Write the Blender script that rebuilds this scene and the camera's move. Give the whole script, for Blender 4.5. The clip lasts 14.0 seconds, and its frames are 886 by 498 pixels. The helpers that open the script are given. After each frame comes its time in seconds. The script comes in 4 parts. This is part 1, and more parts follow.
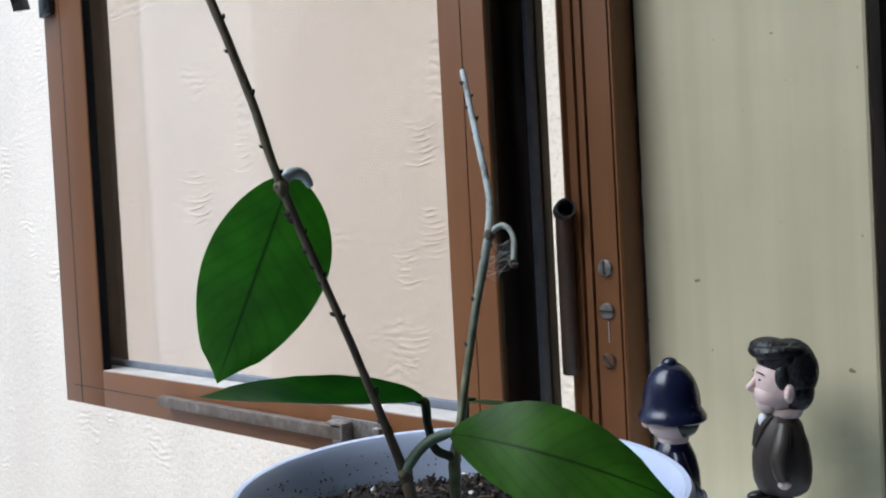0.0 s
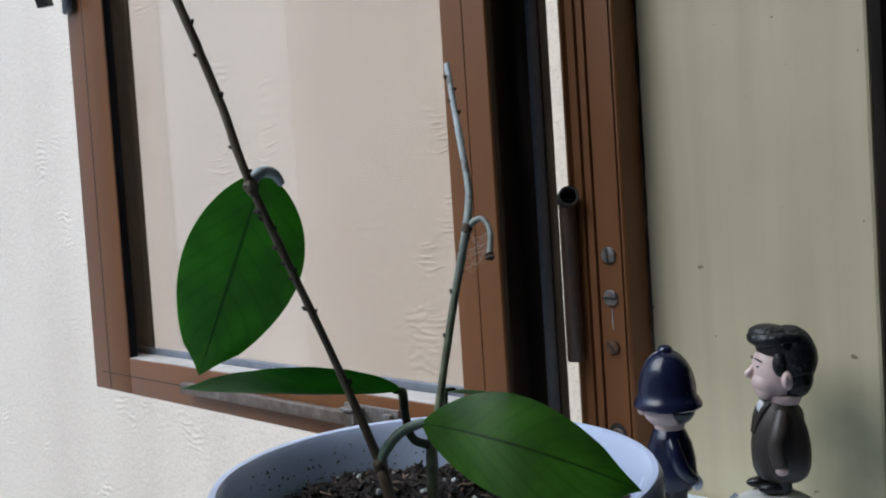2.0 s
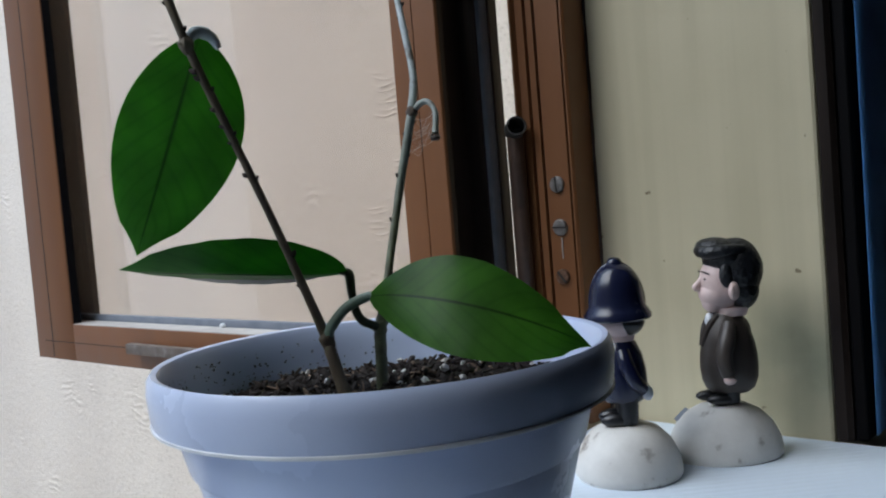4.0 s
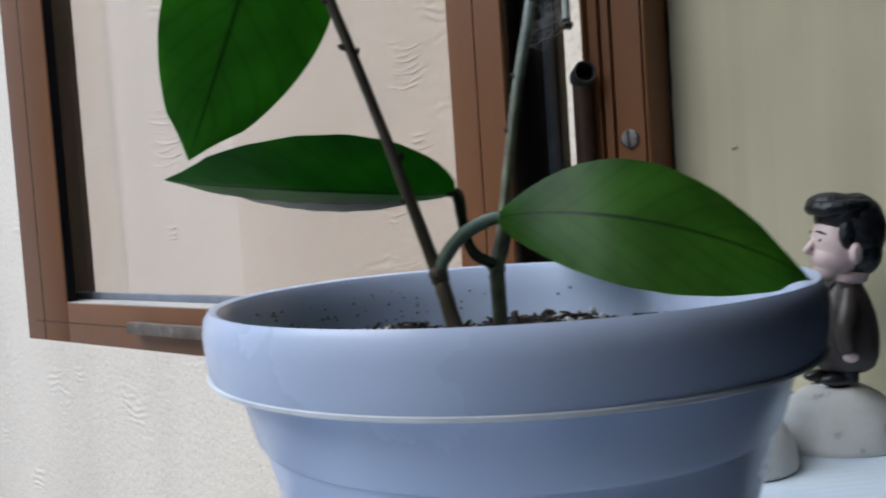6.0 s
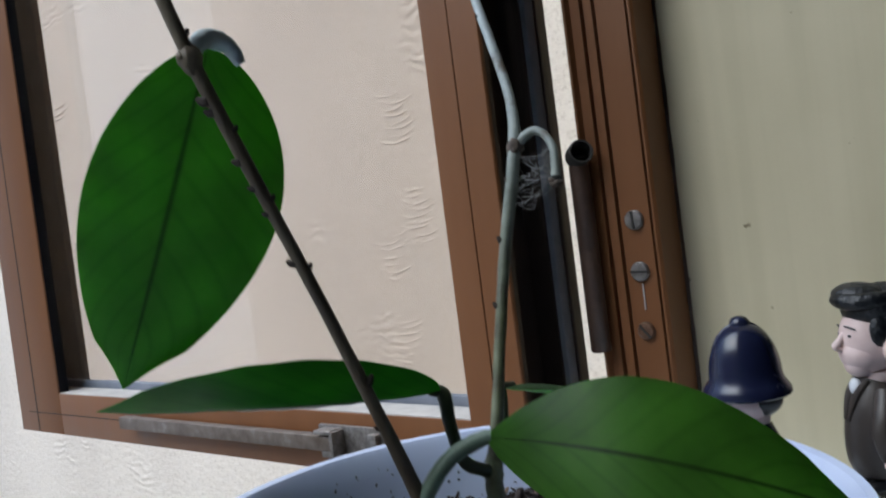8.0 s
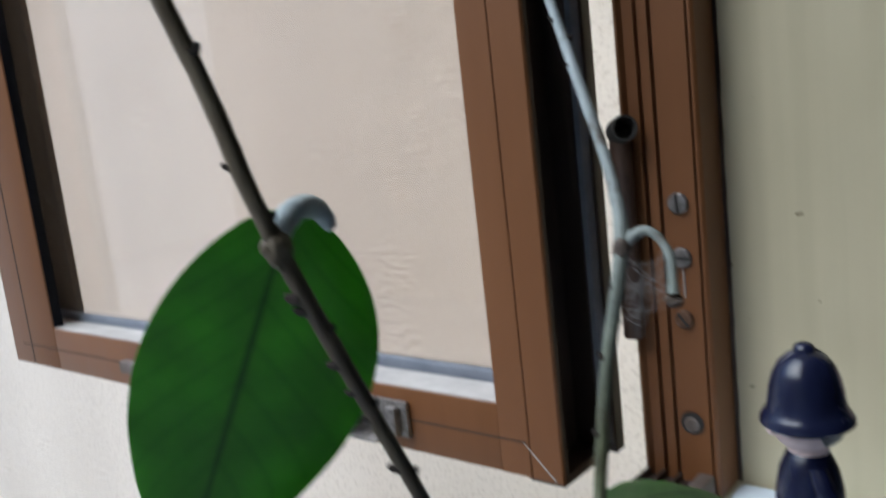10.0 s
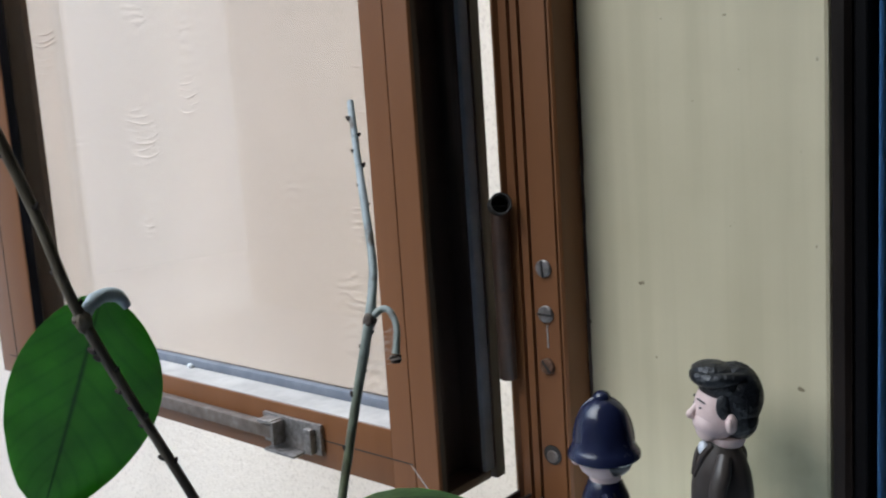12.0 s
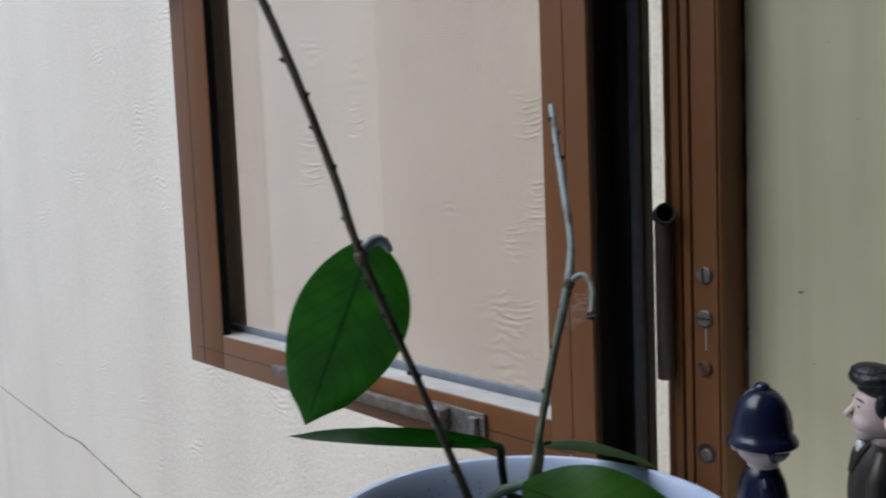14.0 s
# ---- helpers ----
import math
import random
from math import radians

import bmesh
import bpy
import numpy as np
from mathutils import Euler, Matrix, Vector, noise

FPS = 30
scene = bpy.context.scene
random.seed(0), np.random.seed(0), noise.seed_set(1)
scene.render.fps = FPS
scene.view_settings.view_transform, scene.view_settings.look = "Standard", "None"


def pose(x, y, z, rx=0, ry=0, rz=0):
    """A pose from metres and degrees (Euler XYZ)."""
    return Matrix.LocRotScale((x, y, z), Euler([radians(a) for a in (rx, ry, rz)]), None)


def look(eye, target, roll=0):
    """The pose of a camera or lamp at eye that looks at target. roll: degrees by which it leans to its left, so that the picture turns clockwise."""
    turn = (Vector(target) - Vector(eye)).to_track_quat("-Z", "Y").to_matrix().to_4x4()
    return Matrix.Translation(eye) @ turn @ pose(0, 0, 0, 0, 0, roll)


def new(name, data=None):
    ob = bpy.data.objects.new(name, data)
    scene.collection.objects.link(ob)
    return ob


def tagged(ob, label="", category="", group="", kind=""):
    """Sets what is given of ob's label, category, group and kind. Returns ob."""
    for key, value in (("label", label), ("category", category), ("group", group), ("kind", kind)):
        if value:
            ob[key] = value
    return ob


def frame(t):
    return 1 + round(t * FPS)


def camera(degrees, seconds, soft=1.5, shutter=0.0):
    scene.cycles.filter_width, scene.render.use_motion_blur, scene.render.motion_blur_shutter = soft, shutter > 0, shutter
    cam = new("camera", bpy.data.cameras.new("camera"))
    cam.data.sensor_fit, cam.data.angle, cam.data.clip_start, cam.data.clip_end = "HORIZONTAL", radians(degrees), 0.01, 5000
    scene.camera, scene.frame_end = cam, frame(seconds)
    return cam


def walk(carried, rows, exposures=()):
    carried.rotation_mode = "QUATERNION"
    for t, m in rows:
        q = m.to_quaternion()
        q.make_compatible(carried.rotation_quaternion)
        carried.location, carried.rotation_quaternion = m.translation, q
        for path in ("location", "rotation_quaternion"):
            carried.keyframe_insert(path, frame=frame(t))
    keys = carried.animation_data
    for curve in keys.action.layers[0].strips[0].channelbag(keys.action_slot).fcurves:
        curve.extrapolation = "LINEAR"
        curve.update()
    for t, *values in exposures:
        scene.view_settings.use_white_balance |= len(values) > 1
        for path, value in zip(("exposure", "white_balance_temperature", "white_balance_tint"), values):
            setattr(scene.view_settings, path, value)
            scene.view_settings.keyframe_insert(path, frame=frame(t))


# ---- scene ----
cam = camera(55.1, 14.0, 2.0, 0.4)
PATH = [
    (0, (-0.411, -0.247, 1.075), (1.081, 1.085, 1.034), -3.0),
    (0.3, (-0.405, -0.245, 1.075), (1.075, 1.1, 1.024), -2.9),
    (0.5, (-0.406, -0.248, 1.078), (1.067, 1.104, 1.027), -2.9),
    (1, (-0.408, -0.255, 1.08), (1.046, 1.117, 1.02), -3.6),
    (1.5, (-0.401, -0.266, 1.078), (1.058, 1.1, 1.011), -3.2),
    (2, (-0.402, -0.264, 1.077), (1.029, 1.132, 1.003), -3.7),
    (2.5, (-0.397, -0.267, 1.071), (1.015, 1.147, 0.996), -3.8),
    (3, (-0.399, -0.261, 1.054), (0.98, 1.183, 0.93), -6.4),
    (3.3, (-0.405, -0.252, 1.04), (1.004, 1.159, 0.878), -9.5),
    (3.5, (-0.41, -0.25, 1.036), (1.044, 1.115, 0.881), -7.3),
    (3.7, (-0.407, -0.264, 1.043), (1.076, 1.074, 0.932), -5.5),
    (5.8, (-0.38, -0.206, 1.022), (1.163, 1.064, 0.943), -3.1),
    (6, (-0.382, -0.198, 1.022), (1.143, 1.092, 0.927), -3.8),
    (6.2, (-0.376, -0.189, 1.025), (1.129, 1.128, 0.974), -4.9),
    (6.5, (-0.362, -0.19, 1.026), (1.159, 1.108, 1.005), -4.9),
    (6.8, (-0.371, -0.193, 1.03), (1.139, 1.119, 1.041), -4.4),
    (7, (-0.376, -0.185, 1.027), (1.132, 1.129, 1.046), -4.6),
    (7.5, (-0.361, -0.197, 1.036), (1.186, 1.07, 1.043), -6.1),
    (7.7, (-0.355, -0.194, 1.045), (1.17, 1.099, 1.014), -7.6),
    (9.8, (-0.354, -0.149, 1.1), (1.16, 1.149, 0.936), -5.1),
    (10, (-0.342, -0.155, 1.103), (1.164, 1.119, 0.769), -6.5),
    (10.2, (-0.342, -0.174, 1.094), (1.158, 1.092, 0.713), -6.0),
    (10.5, (-0.345, -0.201, 1.093), (1.17, 1.056, 0.739), -4.4),
    (11, (-0.339, -0.219, 1.097), (1.211, 1.008, 0.788), -3.1),
    (11.4, (-0.337, -0.236, 1.109), (1.224, 0.984, 0.833), -2.6),
    (11.5, (-0.339, -0.243, 1.104), (1.218, 0.991, 0.868), -1.7),
    (12, (-0.358, -0.243, 1.121), (1.14, 1.055, 0.856), -3.8),
    (12.5, (-0.359, -0.251, 1.118), (1.109, 1.086, 0.874), -4.6),
    (13, (-0.374, -0.255, 1.107), (1.011, 1.171, 0.885), -3.4),
    (13.5, (-0.386, -0.27, 1.108), (0.956, 1.204, 0.951), -2.4),
    (14, (-0.406, -0.26, 1.108), (0.881, 1.262, 0.944), -2.3),
]
walk(cam, [(t, look(eye, target, roll)) for t, eye, target, roll in PATH], exposures=[(0.0, 1.08), (0.5, 0.84), (1.5, 0.72), (2.5, 0.7), (3.5, 0.64), (6.5, 0.74), (7.5, 0.78), (10.5, 0.93), (11.5, 1.05), (12.5, 0.9), (13.0, 0.75), (13.5, 0.68), (14.0, 0.46)])

# ---- daylight: bright overcast over a narrow yard ----
world = bpy.data.worlds.new("world")
scene.world = world
world.use_nodes = True
wt = world.node_tree
sky = wt.nodes.new("ShaderNodeTexSky")
sky.sky_type = "NISHITA"
sky.sun_disc = False
sky.sun_elevation = radians(51)
sky.sun_rotation = radians(-62)
sky.air_density = 1.0
sky.dust_density = 1.0
wt.links.new(sky.outputs[0], wt.nodes["Background"].inputs[0])
wt.nodes["Background"].inputs[1].default_value = 0.15
sun = new("sun", bpy.data.lights.new("sun", "SUN"))
sun.data.energy = 2.2
sun.data.angle = radians(60)
sun.data.color = (0.82, 0.925, 1.0)
sun.matrix_world = look((-3.0, 1.6, 5.2), (0, 0, 1.0))

SILL = 0.916      # top of the inner ledge
WALL_X = 0.022    # reveal beside the window
CORNER_Y = -0.133


# ---- materials ----
def material(name, rough=0.5, metal=0.0, **more):
    m = bpy.data.materials.new(name)
    m.use_nodes = True
    b = m.node_tree.nodes["Principled BSDF"]
    b.inputs["Roughness"].default_value = rough
    b.inputs["Metallic"].default_value = metal
    for k, v in more.items():
        b.inputs[k.replace("_", " ")].default_value = v
    return m, m.node_tree, b


def nd(nt, kind, **ins):
    n = nt.nodes.new(kind)
    for k, v in ins.items():
        n.inputs[k.replace("_", " ")].default_value = v
    return n


def coords(nt, scale=(1, 1, 1)):
    tc = nt.nodes.new("ShaderNodeTexCoord")
    mp = nt.nodes.new("ShaderNodeMapping")
    mp.inputs["Scale"].default_value = scale
    nt.links.new(tc.outputs["Object"], mp.inputs[0])
    return mp.outputs[0]


def ramp(nt, fac, stops):
    r = nt.nodes.new("ShaderNodeValToRGB")
    e = r.color_ramp.elements
    while len(e) < len(stops):
        e.new(0.5)
    for k, (p, c) in zip(e, stops):
        k.position, k.color = p, (*c, 1) if len(c) == 3 else c
    nt.links.new(fac, r.inputs[0])
    return r.outputs[0]


def noisy(name, stops, scale=40, detail=6, rough=0.5, metal=0.0, bump=0.0, bscale=300, stretch=(1, 1, 1), rvar=0.15, bdist=0.0004, **more):
    """A surface with mottled colour, varied gloss and fine relief."""
    m, nt, b = material(name, rough, metal, **more)
    v = coords(nt, stretch)
    n = nd(nt, "ShaderNodeTexNoise", Scale=scale, Detail=detail, Roughness=0.6)
    nt.links.new(v, n.inputs["Vector"])
    nt.links.new(ramp(nt, n.outputs[0], stops), b.inputs["Base Color"])
    n2 = nd(nt, "ShaderNodeTexNoise", Scale=bscale, Detail=4.0)
    nt.links.new(v, n2.inputs["Vector"])
    mr = nd(nt, "ShaderNodeMapRange", To_Min=max(0.02, rough - rvar), To_Max=min(1, rough + rvar))
    nt.links.new(n.outputs[0], mr.inputs["Value"])
    nt.links.new(mr.outputs[0], b.inputs["Roughness"])
    if bump:
        bp = nd(nt, "ShaderNodeBump", Strength=bump, Distance=bdist)
        nt.links.new(n2.outputs[0], bp.inputs["Height"])
        nt.links.new(bp.outputs[0], b.inputs["Normal"])
    return m


BROWN = noisy("brown_coated_aluminium", [(0.3, (0.160, 0.062, 0.022)), (0.7, (0.205, 0.082, 0.030))], scale=25, rough=0.42, bump=0.15, bscale=900, stretch=(1, 1, 0.15), bdist=0.0002)
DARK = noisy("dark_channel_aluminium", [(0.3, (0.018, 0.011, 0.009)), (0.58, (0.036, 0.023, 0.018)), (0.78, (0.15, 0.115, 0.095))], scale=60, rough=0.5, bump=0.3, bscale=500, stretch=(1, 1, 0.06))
HINGE = noisy("brown_hinge_paint", [(0.3, (0.05, 0.028, 0.02)), (0.75, (0.09, 0.052, 0.036))], scale=120, rough=0.45, bump=0.2, bscale=700)
GASKET = noisy("black_rubber_gasket", Specular_IOR_Level=0.12, stops=[(0.3, (0.003, 0.003, 0.006)), (0.8, (0.008, 0.009, 0.014))], scale=80, rough=0.6)
DUSTY = noisy("dusty_grey_gasket", [(0.3, (0.13, 0.15, 0.19)), (0.7, (0.2, 0.22, 0.26))], scale=60, rough=0.8, bump=0.2)
LEDGE = noisy("dust_covered_ledge", [(0.3, (0.34, 0.32, 0.31)), (0.7, (0.5, 0.48, 0.46))], scale=45, rough=0.75, bump=0.3, bscale=800)
STEEL = noisy("weathered_steel", [(0.3, (0.16, 0.14, 0.13)), (0.7, (0.36, 0.34, 0.33))], scale=300, rough=0.45, metal=0.8, bump=0.3, bscale=900)
RUST = noisy("rusted_steel", [(0.3, (0.07, 0.035, 0.022)), (0.6, (0.16, 0.085, 0.05)), (0.8, (0.3, 0.28, 0.26))], scale=400, rough=0.6, metal=0.4, bump=0.5, bscale=900)
# near-black metal: shade inside slots, grooves and hollows put into the colour
SLOT = noisy("slot_shadow_metal", [(0.3, (0.02, 0.018, 0.017)), (0.8, (0.04, 0.035, 0.03))], scale=300, rough=0.7)
STAYBAR = noisy("grimy_stay_bar", [(0.35, (0.10, 0.075, 0.06)), (0.6, (0.17, 0.14, 0.125)), (0.8, (0.3, 0.29, 0.29))], scale=90, rough=0.55, metal=0.2, bump=0.3, bscale=700)
HANDLE = noisy("black_handle_metal", [(0.3, (0.012, 0.014, 0.02)), (0.8, (0.03, 0.033, 0.04))], scale=60, rough=0.3)
POTMAT = noisy("pale_lilac_plastic", [(0.3, (0.52, 0.60, 0.80)), (0.7, (0.57, 0.65, 0.84))], scale=14, rough=0.27, bump=0.05, bscale=500, rvar=0.05)
SOILMAT = noisy("dark_potting_soil", [(0.25, (0.008, 0.006, 0.005)), (0.55, (0.022, 0.015, 0.012)), (0.8, (0.06, 0.042, 0.033))], scale=260, rough=0.95, bump=1.0, bscale=420, bdist=0.002)
FIBRE = noisy("dark_bark_crumb", [(0.3, (0.010, 0.007, 0.006)), (0.7, (0.040, 0.026, 0.021))], scale=300, rough=0.9, bump=0.6, bscale=900)
FIBRE_LIGHT = noisy("tan_bark_crumb", [(0.3, (0.12, 0.075, 0.05)), (0.7, (0.26, 0.18, 0.13))], scale=300, rough=0.9)
PERLITE = noisy("white_perlite", [(0.3, (0.6, 0.59, 0.57)), (0.7, (0.8, 0.79, 0.77))], scale=500, rough=0.9, bump=0.6, bscale=1200)
STEMMAT = noisy("brown_green_stem", [(0.3, (0.055, 0.038, 0.027)), (0.5, (0.115, 0.088, 0.055)), (0.75, (0.21, 0.175, 0.12))], scale=160, rough=0.6, bump=0.5, bscale=900, stretch=(1, 1, 0.3))


def stub_mat():
    """Olive-brown living stem that dries to blue-grey towards the cut end, with corky blotches."""
    m, nt, b = material("olive_to_grey_stem", 0.55)
    v = coords(nt)
    n = nd(nt, "ShaderNodeTexNoise", Scale=170.0, Detail=5.0)
    nt.links.new(v, n.inputs["Vector"])
    sep = nt.nodes.new("ShaderNodeSeparateXYZ")
    nt.links.new(v, sep.inputs[0])
    mr = nd(nt, "ShaderNodeMapRange", From_Min=0.05, From_Max=0.12)
    nt.links.new(sep.outputs[2], mr.inputs["Value"])
    mix = nt.nodes.new("ShaderNodeMix")
    mix.data_type = "RGBA"
    nt.links.new(mr.outputs[0], mix.inputs[0])
    nt.links.new(ramp(nt, n.outputs[0], [(0.32, (0.045, 0.04, 0.02)), (0.55, (0.11, 0.125, 0.065)), (0.75, (0.19, 0.21, 0.13))]), mix.inputs[6])
    nt.links.new(ramp(nt, n.outputs[0], [(0.34, (0.14, 0.12, 0.10)), (0.46, (0.32, 0.37, 0.38)), (0.75, (0.48, 0.54, 0.56))]), mix.inputs[7])
    nt.links.new(mix.outputs[2], b.inputs["Base Color"])
    bp = nd(nt, "ShaderNodeBump", Strength=0.5, Distance=0.0004)
    nt.links.new(n.outputs[0], bp.inputs["Height"])
    nt.links.new(bp.outputs[0], b.inputs["Normal"])
    return m


STUBMAT = stub_mat()
DRYMAT = noisy("dry_bud_scar", [(0.3, (0.05, 0.035, 0.03)), (0.7, (0.2, 0.16, 0.13))], scale=400, rough=0.9, bump=0.8, bscale=900)
PETIOLE = noisy("green_petiole", [(0.3, (0.07, 0.12, 0.07)), (0.7, (0.17, 0.25, 0.2))], scale=160, rough=0.45, bump=0.2)
PETDARK = noisy("dark_petiole", [(0.3, (0.02, 0.03, 0.015)), (0.7, (0.045, 0.06, 0.03))], scale=160, rough=0.45, bump=0.2)
WEBMAT = noisy("pale_web_thread", [(0.3, (0.5, 0.5, 0.5)), (0.7, (0.7, 0.7, 0.7))], scale=200, rough=0.8)
NAVY = noisy("navy_glossy_paint", [(0.3, (0.007, 0.009, 0.028)), (0.7, (0.012, 0.016, 0.045))], scale=60, rough=0.22, bump=0.08, bscale=300)
BLACKP = noisy("black_glossy_paint", [(0.3, (0.008, 0.008, 0.01)), (0.7, (0.016, 0.016, 0.018))], scale=60, rough=0.3, bump=0.2, bscale=500)
HAIRP = noisy("black_hair_paint", [(0.3, (0.004, 0.005, 0.007)), (0.7, (0.011, 0.013, 0.017))], scale=200, rough=0.38, bump=0.9, bscale=420, bdist=0.0012)
SKINP = noisy("pink_beige_paint", [(0.3, (0.62, 0.46, 0.43)), (0.7, (0.72, 0.56, 0.53))], scale=120, rough=0.45)
JACKET = noisy("brown_grey_paint", [(0.3, (0.042, 0.033, 0.029)), (0.7, (0.062, 0.05, 0.043))], scale=90, rough=0.42, bump=0.2, bscale=400)
BASEP = noisy("worn_white_base_paint", [(0.30, (0.22, 0.18, 0.15)), (0.40, (0.66, 0.64, 0.6)), (0.7, (0.76, 0.74, 0.7))], scale=70, rough=0.5, bump=0.2, bscale=300)
WHITEP = noisy("white_paint", [(0.3, (0.6, 0.62, 0.66)), (0.7, (0.75, 0.77, 0.8))], scale=90, rough=0.5)
BLACKW = noisy("black_lacquered_wood", Specular_IOR_Level=0.08, stops=[(0.3, (0.002, 0.002, 0.0025)), (0.7, (0.005, 0.0045, 0.005))], scale=30, rough=0.6, stretch=(1, 1, 0.1), bump=0.1)
BROWNW = noisy("dark_brown_wood", Specular_IOR_Level=0.2, stops=[(0.3, (0.008, 0.006, 0.005)), (0.7, (0.03, 0.02, 0.016))], scale=60, rough=0.45, stretch=(1, 1, 0.1), bump=0.2)
ROOMMAT = noisy("room_paint", [(0.3, (0.19, 0.23, 0.30)), (0.7, (0.22, 0.26, 0.33))], scale=3, rough=0.8, bump=0.1)
ROOFMAT = noisy("room_ceiling_paint", [(0.3, (0.42, 0.42, 0.42)), (0.7, (0.48, 0.48, 0.47))], scale=3, rough=0.9)
CEILMAT = noisy("white_ceiling_paint", [(0.3, (0.72, 0.72, 0.7)), (0.7, (0.78, 0.78, 0.76))], scale=3, rough=0.9)
FLOORMAT = noisy("pale_floor_tile", [(0.3, (0.20, 0.195, 0.19)), (0.7, (0.26, 0.255, 0.25))], scale=4, rough=0.4)
GROUNDMAT = noisy("pale_concrete_ground", [(0.3, (0.42, 0.41, 0.39)), (0.7, (0.52, 0.51, 0.49))], scale=6, rough=0.9, bump=0.3)
DULLWALL = noisy("grey_brown_plaster", [(0.3, (0.17, 0.145, 0.12)), (0.7, (0.24, 0.205, 0.17))], scale=5, rough=0.9, bump=0.4, bscale=120)
CRACKMAT = noisy("crack_dirt", [(0.3, (0.16, 0.13, 0.11)), (0.7, (0.3, 0.26, 0.22))], scale=30, rough=0.95)
PALESTALK = noisy("pale_blue_grey_stalk", [(0.3, (0.34, 0.42, 0.42)), (0.7, (0.56, 0.64, 0.65))], scale=180, rough=0.5, bump=0.3, bscale=900)
UNDERSIDE = noisy("pale_leaf_underside", [(0.3, (0.22, 0.28, 0.21)), (0.7, (0.32, 0.38, 0.30))], scale=120, rough=0.5, bump=0.2)
SCAR = noisy("dark_leaf_scar", [(0.3, (0.012, 0.009, 0.007)), (0.7, (0.05, 0.036, 0.028))], scale=500, rough=0.9, bump=0.5)
CURTAIN = noisy("blue_curtain_cloth", [(0.3, (0.33, 0.60, 0.95)), (0.7, (0.39, 0.66, 0.98))], scale=12, rough=0.85, bump=0.3, bscale=1500)


def yellow_wall():
    m, nt, b = material("cream_yellow_wall_paint", 0.55)
    v = coords(nt)
    big = nd(nt, "ShaderNodeTexNoise", Scale=9.0, Detail=4.0)
    fleck = nd(nt, "ShaderNodeTexNoise", Scale=130.0, Detail=2.0)
    blot_noise = nd(nt, "ShaderNodeTexNoise", Scale=22.0, Detail=5.0)
    for n in (big, fleck, blot_noise):
        nt.links.new(v, n.inputs["Vector"])
    base = ramp(nt, big.outputs[0], [(0.3, (0.525, 0.468, 0.315)), (0.7, (0.63, 0.562, 0.388))])
    mix = nt.nodes.new("ShaderNodeMix")
    mix.data_type = "RGBA"
    nt.links.new(ramp(nt, fleck.outputs[0], [(0.24, (1, 1, 1)), (0.275, (0, 0, 0))]), mix.inputs[0])
    nt.links.new(base, mix.inputs[6])
    mix.inputs[7].default_value = (0.22, 0.17, 0.10, 1)
    # darker greenish patch low on the wall near its free corner
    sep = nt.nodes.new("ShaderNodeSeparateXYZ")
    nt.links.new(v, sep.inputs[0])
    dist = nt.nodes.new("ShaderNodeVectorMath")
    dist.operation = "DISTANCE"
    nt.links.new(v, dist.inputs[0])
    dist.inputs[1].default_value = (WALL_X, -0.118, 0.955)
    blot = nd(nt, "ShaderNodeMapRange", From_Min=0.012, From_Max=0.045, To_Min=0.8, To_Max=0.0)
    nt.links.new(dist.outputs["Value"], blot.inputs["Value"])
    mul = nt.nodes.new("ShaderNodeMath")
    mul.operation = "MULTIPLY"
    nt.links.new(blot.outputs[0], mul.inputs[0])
    nt.links.new(ramp(nt, blot_noise.outputs[0], [(0.25, (0.25, 0.25, 0.25)), (0.65, (1, 1, 1))]), mul.inputs[1])
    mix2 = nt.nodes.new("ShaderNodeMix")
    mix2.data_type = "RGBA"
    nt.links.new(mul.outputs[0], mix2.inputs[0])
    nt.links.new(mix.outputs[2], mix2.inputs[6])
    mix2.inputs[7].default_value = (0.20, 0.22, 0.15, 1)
    brush = nd(nt, "ShaderNodeTexNoise", Scale=75.0, Detail=4.0)
    nt.links.new(coords(nt, (1, 1, 0.045)), brush.inputs["Vector"])
    mix3 = nt.nodes.new("ShaderNodeMix")
    mix3.data_type, mix3.blend_type = "RGBA", "MULTIPLY"
    mix3.inputs[0].default_value = 1.0
    nt.links.new(mix2.outputs[2], mix3.inputs[6])
    nt.links.new(ramp(nt, brush.outputs[0], [(0.35, (0.91, 0.91, 0.90)), (0.6, (1.0, 1.0, 1.0))]), mix3.inputs[7])
    nt.links.new(mix3.outputs[2], b.inputs["Base Color"])
    bp = nd(nt, "ShaderNodeBump", Strength=0.25, Distance=0.0006)
    fine = nd(nt, "ShaderNodeTexNoise", Scale=180.0, Detail=3.0)
    nt.links.new(v, fine.inputs["Vector"])
    nt.links.new(fine.outputs[0], bp.inputs["Height"])
    nt.links.new(bp.outputs[0], b.inputs["Normal"])
    return m


